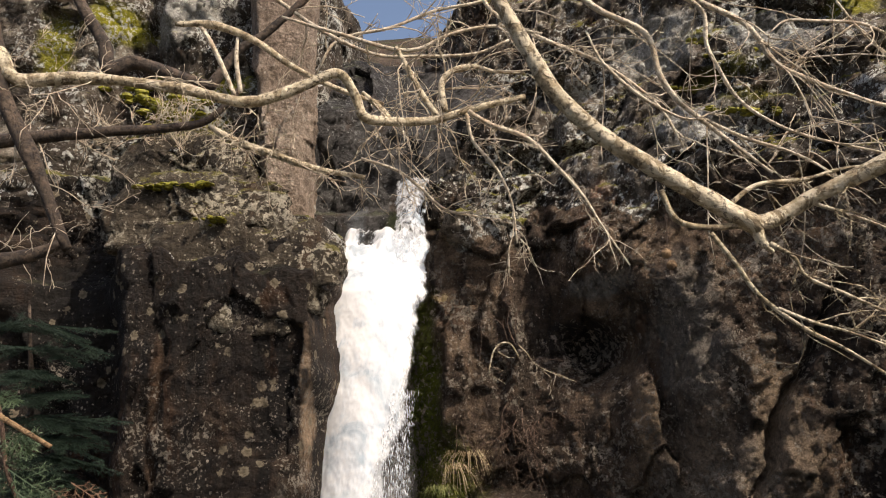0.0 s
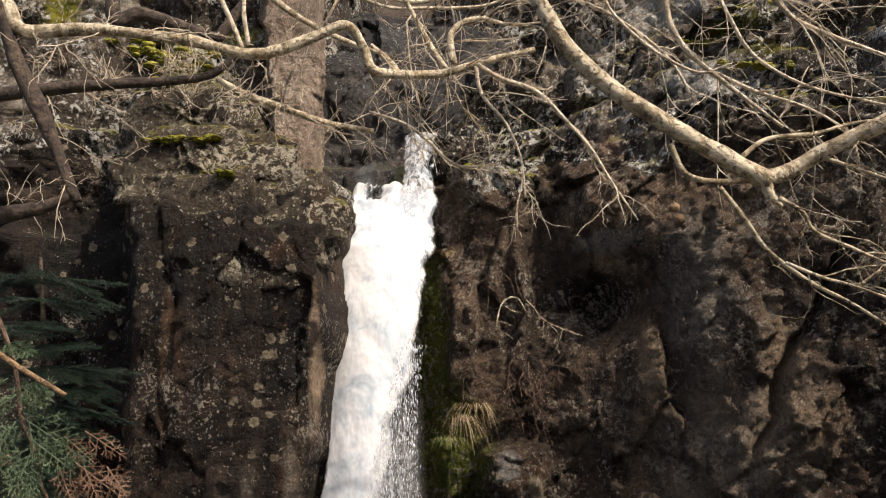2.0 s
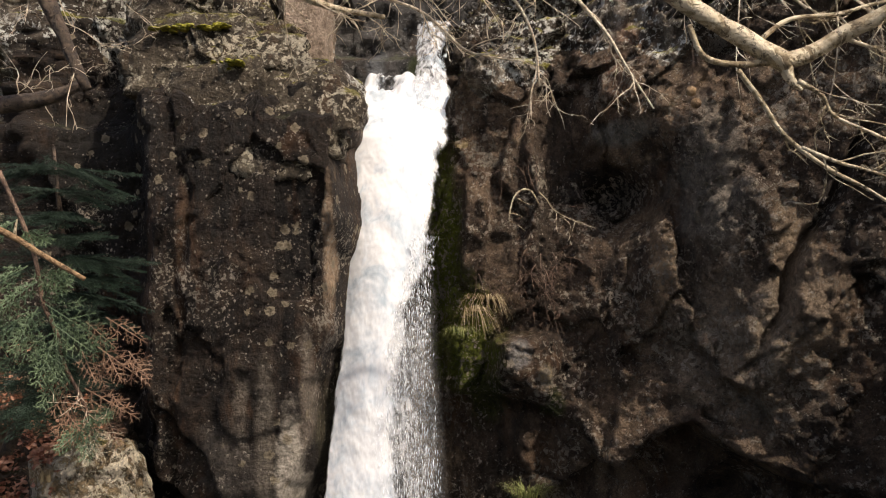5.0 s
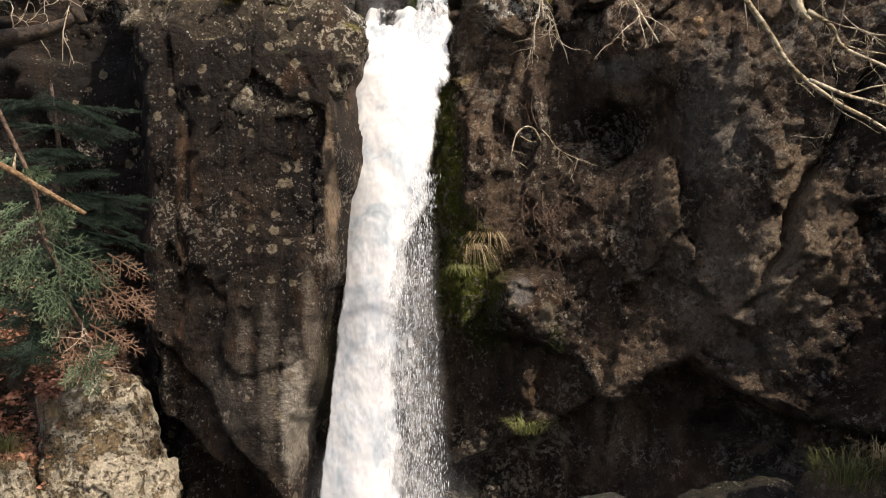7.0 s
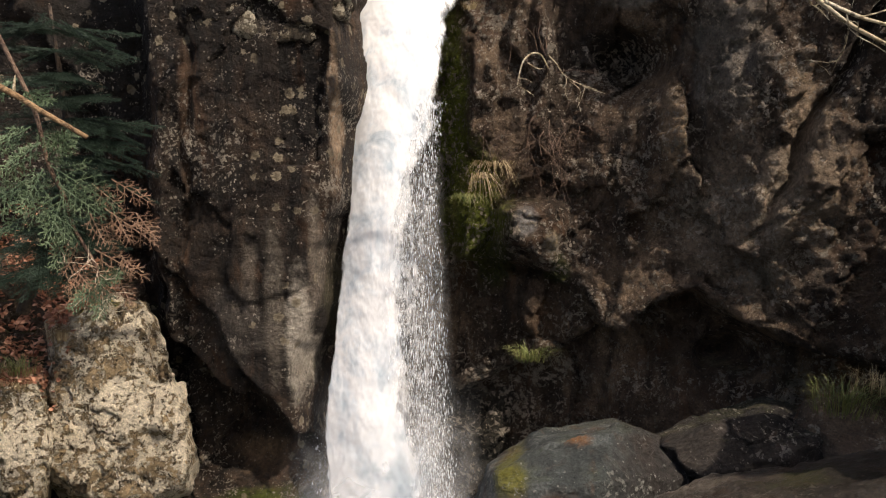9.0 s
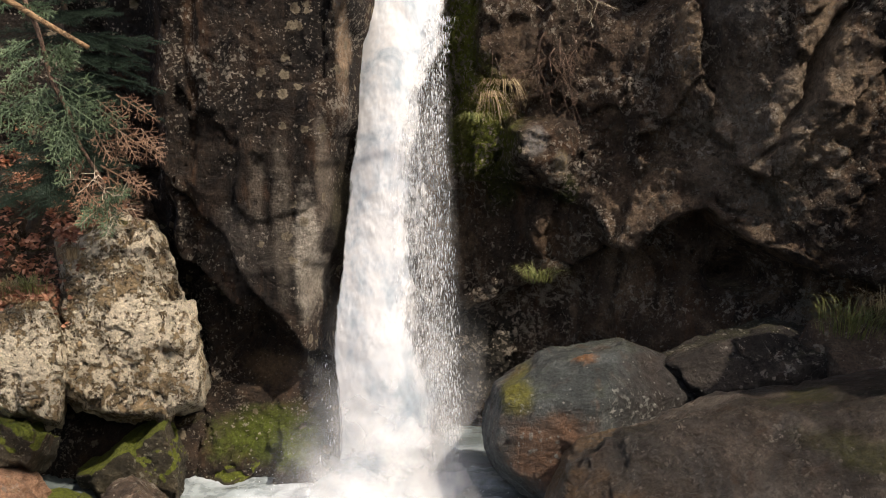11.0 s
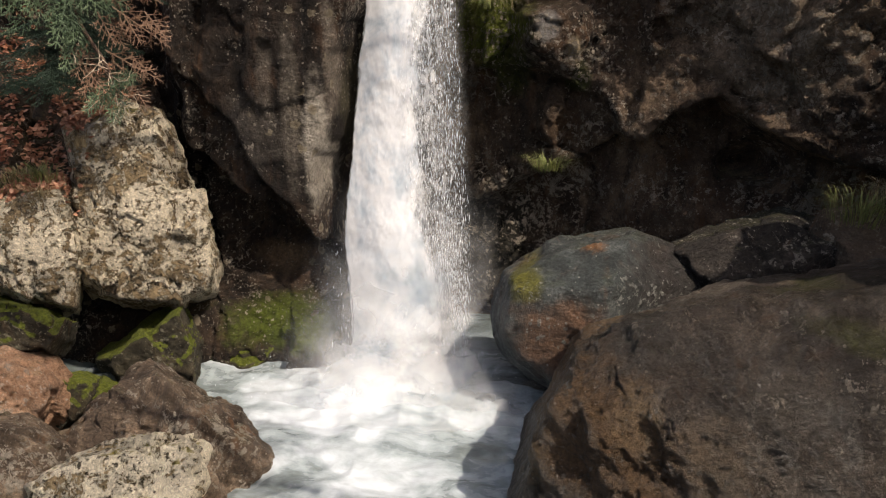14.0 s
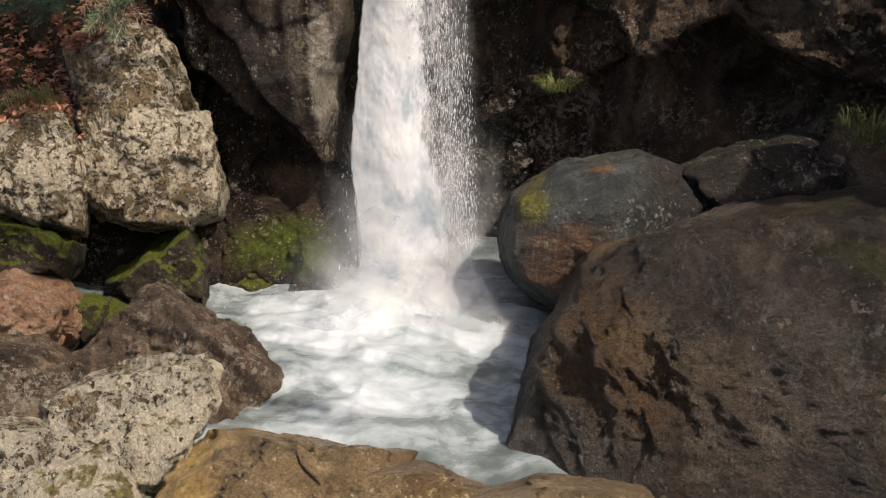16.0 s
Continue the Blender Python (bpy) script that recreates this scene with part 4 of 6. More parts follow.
def fall_line(z):
    """Left edge, right edge of the white core, right edge of the veil, and front y of the falling water at height z."""
    left = np.interp(z, FALL_Z, [-1.2, -1.18, -1.21, -1.24, -1.24, -1.18, -1.13, -1.09, -1.07, -1.08, -1.1, -1.12, -1.13, -1.08])
    core = np.interp(z, FALL_Z, [-0.33, -0.33, -0.37, -0.44, -0.54, -0.62, -0.66, -0.62, -0.48, -0.39, -0.28, -0.18, -0.14, -0.2])
    veil = np.interp(z, FALL_Z, [-0.1, -0.12, -0.12, -0.13, -0.16, -0.2, -0.24, -0.3, -0.32, -0.3, -0.2, -0.14, -0.1, -0.15])
    return left, core, veil, np.interp(z, FALL_Z, [7.2, 7.24, 7.3, 7.35, 7.41, 7.5, 7.59, 7.68, 7.79, 7.92, 8.08, 8.33, 8.86, 9.25])


def covered(me, values):
    me.attributes.new("cover", "FLOAT", "POINT").data.foreach_set("value", np.asarray(values, dtype=np.float32))
    return me


def fall_sheet(seed, lift, lo=-0.1, hi=6.12, veil=False, amount=1.0):
    us, vs = np.linspace(0, 1, 100), np.linspace(lo, hi, 420)
    gu, gv = np.meshgrid(us, vs)
    u, z0 = gu.ravel(), gv.ravel()
    left, core, far, fy = fall_line(z0)
    a, b = (core - 0.16, far + 0.10) if veil else (left - 0.05, core + 0.10)
    x = a + (b - a) * u
    mid, half = (left + far) / 2, (far - left) / 2
    y = fy + 0.16 * ((x - mid) / half) ** 2 + lift
    p = np.stack([x, y, z0], 1)
    y = y - 0.013 * fbm(p * (2.2, 2.2, 1.4), 1.6, 6, seed, 0.6)
    z = z0 + (0.09 * fbm(p, 5.0, 3, seed + 8) + 0.05 * (u - 0.5)) * step(5.5, 6.0, z0)
    me = mesh_of("sheet", np.stack([x, y, z], 1), grid_faces(len(us), len(vs)))
    clump = fbm(p * (1, 1, 0.45), 3.2, 4, seed + 30)
    if veil:
        c = amount * step(0.0, 0.30, u) * step(1.0, 0.45, u) * (0.75 + 0.6 * clump) * step(4.0, 2.9, z0)
    else:
        c = 1.25 - 1.25 * step(0.0, 1.0, (x - core + 0.13 + 0.10 * clump) / 0.22) - 1.25 * step(0.0, 1.0, (left + 0.03 - x + 0.03 * clump) / 0.07)
        c = np.minimum(c, amount + 0.25 * clump)
        c = c - 0.9 * step(-0.48, -0.62, x) * step(5.7, 6.12, z0) * (0.6 + 0.8 * fbm(p, 6.0, 4, seed + 40))
    return covered(me, np.clip(c, 0, 1.3))


def mist_sheet(seed, y0, wide, high, amount):
    us, vs = np.linspace(-1, 1, 40), np.linspace(0, 1, 40)
    gu, gv = np.meshgrid(us, vs)
    u, v = gu.ravel(), gv.ravel()
    x, z = -0.68 + wide * u, -0.05 + high * v
    y = y0 + 0.25 * u ** 2 + 0.2 * v
    p = np.stack([x, y, z], 1)
    y = y - 0.12 * fbm(p, 1.6, 3, seed)
    me = mesh_of("mist", np.stack([x, y, z], 1), grid_faces(40, 40))
    return covered(me, np.clip(amount * (1 - np.abs(u) ** 1.6) * (1 - v) ** 1.3 * step(0.0, 0.12, v) * 1.15 * (1 + 0.5 * fbm(p, 2.2, 3, seed + 1)), 0, 0.8))


def drops(name, count, seed, place, size, length=1.0):
    """Flying drops and threads of water, joined."""
    rng = np.random.default_rng(seed)
    base = np.array([[1, 0, 0], [-0.5, 0.87, 0], [-0.5, -0.87, 0], [0, 0, 1.6], [0, 0, -1.6]])
    tri = np.array([[0, 1, 3], [1, 2, 3], [2, 0, 3], [1, 0, 4], [2, 1, 4], [0, 2, 4]])
    c = place(rng, count)
    s = size[0] + (size[1] - size[0]) * rng.random(count) ** 3
    long = length * (1.5 + 4.0 * rng.random(count))
    v = base[None] * s[:, None, None]
    v[:, :, 2] *= long[:, None]
    v = v + c[:, None, :]
    f = (tri[None] + 5 * np.arange(count)[:, None, None]).reshape(-1, 3)
    return mesh_of(name, v.reshape(-1, 3), f, smooth=True)


def fall_spray(rng, n):
    z = 0.1 + 4.2 * rng.random(n) ** 1.3
    left, core, far, fy = fall_line(z)
    t = rng.random(n)
    x = core - 0.08 + (far - core + 0.10) * t ** 1.3 + rng.normal(0, 0.02, n)
    low = (rng.random(n) < 0.03) & (z < 1.3)
    x = np.where(low, left - 0.02 - np.abs(rng.normal(0, 0.05, n)), x)
    return np.stack([x, fy - 0.08 + 0.3 * rng.random(n), z], 1)


def base_spray(rng, n):
    a, r = rng.random(n) * 2 * math.pi, np.abs(rng.normal(0, 0.45, n)) + 0.2
    return np.stack([-0.7 + 1.5 * r * np.cos(a), 7.05 + 0.6 * r * np.sin(a), 0.02 + np.abs(rng.normal(0, 0.16, n))], 1)


def build_water():
    fall = tagged(empty("waterfall", (0, 0, 0)), "white waterfall plunging from a rock notch into a pool", "waterfall", kind="structure")
    mesh_part("inner_sheet", fall_sheet(9, 0.16, -0.1, 5.9, False, 1.1), WATER, fall)
    mesh_part("main_sheet", fall_sheet(5, 0.0, -0.1, 6.12, False, 1.15), WATER, fall)
    for k, (lift, amount) in enumerate([(0.0, 0.42), (0.12, 0.45), (-0.1, 0.36)]):
        mesh_part("veil", fall_sheet(13 + 4 * k, lift, -0.1, 5.4, True, amount), VEIL, fall)
    for k, (y0, wide, high, amount) in enumerate([(7.05, 0.85, 2.0, 0.8), (6.9, 0.95, 1.5, 0.8), (6.75, 1.1, 1.1, 0.8), (6.5, 1.25, 0.75, 0.75), (6.2, 1.25, 0.5, 0.6)]):
        mesh_part("mist", mist_sheet(200 + k, y0, wide, high, amount), MIST, fall)
    # the upper chute between the rocks
    us, vs = np.linspace(-1, 1, 30), np.linspace(0, 1, 60)
    gu, gv = np.meshgrid(us, vs)
    u, v = gu.ravel(), gv.ravel()
    x = -0.365 + 0.03 * v + 0.20 * u * (0.95 + 0.1 * v)
    z = 5.15 + 1.67 * v
    y = 8.42 + 0.90 * v ** 1.3 + 1.6 * np.clip(v - 0.95, 0, 1) + 0.1 * u ** 2
    p = np.stack([x, y, z], 1)
    y = y - 0.02 * fbm(p * (2, 2, 0.8), 3.0, 4, 88)
    chute = mesh_of("upper_chute", np.stack([x, y, z], 1), grid_faces(30, 60))
    soft = step(0.05, 0.4, v + 0.12 * fbm(p, 4.0, 3, 89)) * step(1.0, 0.7, np.abs(u) + 0.15 * fbm(p, 5.0, 3, 90)) * step(1.0, 0.9, v + 0.06 * fbm(p, 6.0, 3, 91))
    mesh_part("upper_chute", covered(chute, 0.58 * soft), WATER, fall)
    tagged(mesh_part("spray", drops("spray", 9000, 4, fall_spray, (0.0015, 0.006)), SPRAY, fall), kind="stuff")
    tagged(mesh_part("splash", drops("splash", 1800, 6, base_spray, (0.001, 0.0045), 0.35), SPRAY, fall), kind="stuff")
    # the pool
    xs, ys = spread((-4.5, 3.0, 0.025)), spread((2.2, 9.0, 0.025))
    gx, gy = np.meshgrid(xs, ys)
    x, y = gx.ravel(), gy.ravel()
    p = np.stack([x, y, 0 * x], 1)
    near = np.exp(-(((x + 0.7) / 1.3) ** 2 + ((y - 7.0) / 0.9) ** 2))
    z = 0.03 * fbm(p * (1, 1.6, 1), 1.8, 5, 90) + (0.03 + 0.06 * near) * ridged(p * (1, 1.3, 1), 2.4, 3, 93) * 0.5 + 0.13 * near
    z -= 0.22 * step(5.0, 3.6, y)
    me = mesh_of("water", np.stack([x, y, z], 1), grid_faces(len(xs), len(ys)))
    tagged(mesh_thing("water", me, POOL), "foaming grey-green plunge pool at the foot of the falls", "water", kind="structure")


build_water()


# ---- boulders ----
def build_boulders():
    loose = "boulders round the pool"
    boulder("large pale boulder crusted with light lichen, overhanging", (-3.02, 7.21, 1.58), (0.76, 0.64, 1.11),
            [(-0.29, -0.10, 0.95, 0.88), (0.05, 0.07, 1.00, 0.84), (0.82, 0.28, 0.49, 0.59), (0.93, 0.27, 0.23, 0.46), (0.97, 0.12, -0.20, 0.67), (0.39, -0.33, -0.86, 0.78), (0.00, -0.49, -0.87, 0.71), (-0.38, -0.60, -0.71, 0.62), (-0.82, -0.57, -0.09, 0.48), (-0.83, -0.55, 0.03, 0.52), (0.06, -0.97, 0.22, 0.27)], ROCK_PALE, 1, group=loose, power=6, strata=0.006, rough=0.8)
    boulder("pale grey boulder with lichen and a mossy top", (-3.77, 6.81, 1.42), (0.88, 0.57, 0.79),
            [(-0.08, 0.08, 0.99, 0.44), (-0.50, -0.19, 0.84, 0.38), (0.91, 0.38, 0.17, 0.32), (0.92, 0.38, 0.14, 0.30), (0.95, 0.28, -0.16, 0.36), (-0.08, -0.54, -0.83, 0.49), (-0.17, -0.58, -0.80, 0.45), (-0.78, -0.61, 0.14, 0.55), (0.05, -0.98, 0.20, 0.27)], ROCK_PALE, 2, group=loose, power=6, rough=0.6)
    boulder("ochre mossy rock under the pale boulders", (-3.83, 6.51, 0.75), (0.75, 0.42, 0.44),
            [(0.05, 0.28, 0.96, 0.24), (0.69, 0.47, 0.56, 0.30), (0.93, 0.22, -0.31, 0.29), (0.79, 0.01, -0.61, 0.27), (0.16, -0.48, -0.86, 0.25), (-0.78, -0.58, 0.22, 0.44)], ROCK_MOSS, 3, group=loose, power=4)
    boulder("reddish rounded rock beside the pool", (-3.65, 5.96, 0.43), (0.81, 0.42, 0.63),
            [(-0.16, 0.22, 0.96, 0.34), (0.29, 0.44, 0.85, 0.30), (0.76, 0.50, 0.43, 0.33), (0.94, 0.22, -0.27, 0.32), (0.84, 0.02, -0.53, 0.33), (0.16, -0.56, -0.81, 0.35), (-0.78, -0.59, 0.23, 0.45)], ROCK_RED, 6, group=loose, power=3.5)
    boulder("mossy little rock between boulders", (-3.35, 6.31, 0.22), (0.30, 0.22, 0.39),
            [(-0.19, 0.24, 0.95, 0.19), (0.23, 0.43, 0.88, 0.20), (0.94, 0.33, 0.01, 0.19), (0.86, 0.01, -0.51, 0.14), (0.61, -0.26, -0.75, 0.16), (-0.46, -0.72, -0.52, 0.27), (-0.83, -0.51, 0.22, 0.20)], ROCK_MOSS, 7, group=loose, sub=5)
    boulder("small dark mossy rock wedged behind others", (-3.14, 6.41, 0.21), (0.23, 0.22, 0.25),
            [(-0.59, -0.02, 0.81, 0.13), (0.40, 0.46, 0.79, 0.14), (0.96, 0.24, -0.13, 0.14), (-0.12, -0.65, -0.75, 0.16), (-0.78, -0.62, -0.10, 0.17)], ROCK_MOSS, 19, group=loose, sub=5)
    boulder("low mossy ledge rock at the pool's edge", (-2.82, 7.06, 0.34), (0.69, 0.42, 0.68),
            [(-0.61, -0.05, 0.79, 0.28), (-0.56, -0.02, 0.83, 0.30), (0.32, 0.34, 0.89, 0.50), (0.98, 0.18, -0.09, 0.27), (0.92, 0.31, 0.25, 0.27), (0.52, -0.36, -0.77, 0.45), (-0.21, -0.64, -0.74, 0.39), (-0.70, -0.64, -0.31, 0.45)], ROCK_MOSS, 4, group=loose, power=5, blocks=1.1)
    boulder("brown angular rock jutting into the pool", (-2.30, 5.81, 0.23), (1.06, 0.62, 0.83),
            [(-0.62, -0.02, 0.78, 0.52), (-0.74, -0.16, 0.65, 0.57), (-0.21, 0.24, 0.95, 0.51), (0.01, 0.33, 0.94, 0.48), (0.71, 0.42, 0.57, 0.33), (0.50, 0.44, 0.75, 0.32), (0.74, 0.40, 0.54, 0.43), (0.98, 0.02, -0.19, 0.65), (0.83, -0.23, -0.51, 0.66), (0.68, -0.37, -0.63, 0.67), (-0.08, -0.71, -0.70, 0.65), (-0.72, -0.67, -0.18, 0.70), (-0.35, -0.72, 0.60, 0.42), (0.73, -0.67, 0.15, 0.57)], ROCK_BROWN, 8, group=loose, power=5, rough=0.9)
    boulder("sunlit pale rock mottled with dark lichen", (-2.27, 4.93, 0.25), (0.82, 0.50, 0.47),
            [(-0.40, 0.22, 0.89, 0.32), (-0.28, 0.29, 0.91, 0.29), (-0.20, 0.33, 0.92, 0.30), (0.26, 0.47, 0.84, 0.44), (0.98, 0.21, 0.00, 0.43), (0.97, 0.03, -0.26, 0.42), (0.72, -0.33, -0.62, 0.39), (0.90, -0.10, -0.43, 0.33), (0.09, -0.70, -0.71, 0.46), (-0.34, -0.78, -0.52, 0.49), (-0.84, -0.48, 0.26, 0.58), (-0.20, -0.72, 0.66, 0.23)], ROCK_CREAM, 9, group=loose, power=5, rough=0.9)
    boulder("brown rock half hidden behind paler ones", (-3.33, 5.41, 0.19), (0.75, 0.37, 0.62),
            [(0.02, 0.40, 0.92, 0.27), (0.46, 0.54, 0.70, 0.24), (0.82, 0.49, 0.30, 0.30), (0.85, -0.04, -0.53, 0.35), (0.23, -0.58, -0.78, 0.29), (-0.78, -0.58, 0.24, 0.42)], ROCK_BROWN, 10, group=loose, power=4)
    boulder("low pale rock on the near bank", (-2.76, 4.56, 0.03), (1.05, 0.42, 0.89),
            [(-0.09, 0.43, 0.90, 0.33), (0.35, 0.58, 0.73, 0.29), (0.66, 0.57, 0.50, 0.32), (0.89, 0.43, 0.18, 0.43), (0.23, -0.68, -0.70, 0.37), (-0.78, -0.58, 0.25, 0.56), (0.00, -0.60, 0.80, 0.35)], ROCK_CREAM, 11, group=loose, power=4)
    boulder("flat wet brown rock at the pool's outlet", (-0.83, 4.28, 0.16), (1.68, 0.81, 0.75),
            [(-0.83, -0.09, 0.55, 0.93), (-0.55, 0.24, 0.80, 0.66), (-0.12, 0.45, 0.88, 0.39), (0.23, 0.50, 0.83, 0.32), (0.27, 0.50, 0.82, 0.33), (0.11, 0.51, 0.85, 0.25), (0.36, 0.47, 0.81, 0.51), (0.98, -0.16, 0.15, 1.36), (0.07, -0.82, -0.58, 0.85), (-0.88, -0.43, 0.19, 1.06), (0.05, -0.45, 0.89, 0.25)], ROCK_WET, 12, group=loose, power=4, rough=0.8)
    boulder("wet brown rock beside the outlet", (0.53, 4.11, 0.29), (0.87, 0.42, 0.50),
            [(-0.27, 0.51, 0.81, 0.19), (-0.04, 0.52, 0.85, 0.16), (0.17, 0.49, 0.85, 0.19), (0.82, 0.09, 0.56, 0.42), (0.03, -0.77, -0.64, 0.27), (-0.99, -0.12, 0.05, 0.55)], ROCK_WET, 13, group=loose, rough=0.7)
    boulder("peaked grey-green boulder with rust and moss", (0.95, 6.87, 1.02), (1.35, 0.71, 0.83),
            [(-0.97, -0.01, 0.22, 0.72), (-0.54, 0.18, 0.82, 0.55), (-0.19, 0.19, 0.96, 0.52), (0.32, 0.10, 0.94, 0.65), (0.56, 0.00, 0.83, 0.73), (0.91, -0.41, -0.04, 0.92), (0.47, -0.55, -0.69, 0.57), (0.34, -0.56, -0.76, 0.62), (-0.58, -0.42, -0.70, 0.73), (-0.83, -0.30, -0.47, 0.76), (-0.99, -0.10, -0.02, 0.75), (-0.18, -0.4, 0.9, 0.563), (0.53, -0.57, 0.63, 0.599), (-0.2, -0.97, -0.1, 0.56), (0.57, -0.82, -0.07, 0.501)], ROCK_GREY, 14, group=loose, power=8, rough=0.5, blocks=0.55, cracks=0.2, edge=240.0, folds=0.012)
    boulder("rounded boulder darkened in colour for the overhang's shade", (2.41, 7.16, 1.41), (1.20, 0.52, 0.71),
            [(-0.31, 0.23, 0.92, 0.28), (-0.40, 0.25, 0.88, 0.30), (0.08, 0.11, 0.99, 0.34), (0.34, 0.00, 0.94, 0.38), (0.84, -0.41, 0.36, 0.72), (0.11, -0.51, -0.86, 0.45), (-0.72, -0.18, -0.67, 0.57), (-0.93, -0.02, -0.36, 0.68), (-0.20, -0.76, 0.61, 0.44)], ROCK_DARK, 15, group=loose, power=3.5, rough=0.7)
    boulder("huge weathered brown-grey boulder leaning over the pool", (1.51, 5.10, 0.87), (2.52, 1.28, 1.94),
            [(-0.95, 0.12, 0.29, 0.97), (-0.44, 0.30, 0.84, 0.83), (-0.18, 0.28, 0.94, 0.79), (-0.35, 0.31, 0.88, 0.72), (-0.20, 0.27, 0.94, 0.82), (-0.08, 0.23, 0.97, 0.92), (0.69, -0.31, 0.65, 1.58), (0.76, -0.63, 0.13, 1.60), (-0.09, -0.74, -0.66, 1.24), (-0.46, -0.60, -0.65, 1.22), (-0.39, -0.63, -0.67, 1.22), (-0.61, -0.55, -0.57, 1.39), (-0.86, 0.21, 0.47, 0.89), (-0.87, 0.19, 0.44, 0.93), (-0.42, -0.55, 0.72, 0.57), (-0.58, -0.81, 0.12, 0.65), (-0.34, -0.92, 0.18, 0.53)], ROCK_HUGE, 16, group=loose, power=6, sub=7, rough=0.9, blocks=0.26, folds=0.036, cracks=0.0)
    boulder("mossy wet rock at the foot of the wall", (-1.95, 7.9, 0.10), (0.78, 0.42, 0.42), [(0.1, -0.8, 0.6, 0.27), (0.5, -0.7, 0.5, 0.55)], ROCK_MOSS, 5, group=loose, sub=6, power=4, blocks=1.7, strata=0.02)
    boulder("grey rock on the bank below the cliff", (3.35, 6.7, 1.60), (0.55, 0.35, 0.30), [(-0.2, -0.6, 0.8, 0.24)], ROCK_BROWN, 17, group=loose, sub=6)
    boulder("small brown rock wedged on the bank", (2.95, 6.9, 1.72), (0.26, 0.2, 0.18), [], ROCK_BROWN, 18, group=loose, sub=5)


def outcrop(name, at, size, cuts, material, seed, parent, label="", **more):
    ob = mesh_part(name, rock_mesh(name, size, cuts, seed, **more), material, parent, label)
    ob.location = at


def build_outcrops():
    left = bpy.data.objects["cliff_left"]
    outcrop("column", (-1.61, 8.41, 7.03), (0.50, 0.37, 2.34),
            [(0.02, -0.61, 0.79, 1.46), (1.00, 0.03, 0.00, 0.25), (0.92, 0.11, -0.38, 0.70), (-0.28, 0.06, -0.96, 1.09), (-0.94, -0.26, -0.23, 0.34), (-0.95, -0.30, -0.11, 0.25), (0.15, -0.99, 0.05, 0.28), (0.71, -0.71, 0.05, 0.28)], ROCK_TAN, 31, left, "tan weathered rock column", power=4, rough=1.5, edge=60.0, blocks=0.8)
    outcrop("ledge", (-1.76, 7.56, 5.37), (0.99, 0.42, 0.84),
            [(-0.85, -0.47, 0.24, 0.70), (-0.15, -0.40, 0.90, 0.45), (0.03, -0.36, 0.93, 0.44), (0.46, -0.26, 0.85, 0.52), (0.87, -0.10, 0.49, 0.64), (1.00, 0.02, -0.04, 0.74), (0.30, 0.06, -0.95, 0.64), (-0.22, -0.06, -0.97, 0.60), (-0.89, -0.38, -0.24, 0.74), (0.05, -0.60, 0.80, 0.27), (0.05, -0.99, 0.15, 0.07)], ROCK_LEDGE, 32, left, "lichened ledge with moss", power=3.5, rough=1.5, strata=0.03, edge=40.0)
    outcrop("ledge", (-2.30, 7.86, 5.84), (1.08, 0.42, 0.59),
            [(-0.49, -0.52, 0.70, 0.52), (-0.01, -0.41, 0.91, 0.37), (0.19, -0.35, 0.92, 0.40), (0.94, -0.03, 0.33, 0.80), (0.97, 0.11, -0.21, 0.82), (0.08, 0.09, -0.99, 0.44), (-0.32, -0.05, -0.94, 0.51), (-0.88, -0.44, -0.18, 0.78), (0.00, -0.71, 0.71, 0.29), (0.00, -0.98, 0.20, 0.22)], ROCK_LEDGE, 33, left, "lichened ledge with moss", power=4, rough=1.3, strata=0.03, edge=50.0)
    outcrop("ledge", (-2.47, 8.21, 6.46), (0.95, 0.42, 0.65),
            [(-0.70, -0.55, 0.46, 0.51), (-0.22, -0.51, 0.83, 0.38), (0.23, -0.39, 0.89, 0.37), (0.95, -0.02, 0.32, 0.59), (0.97, 0.01, 0.24, 0.62), (0.07, 0.15, -0.99, 0.46), (-0.88, -0.39, -0.27, 0.67), (0.00, -0.76, 0.65, 0.25), (0.00, -0.98, 0.20, 0.22)], ROCK_LEDGE, 34, left, "lichened ledge with moss", power=4, rough=1.3, strata=0.03, edge=50.0)


build_boulders()
build_outcrops()


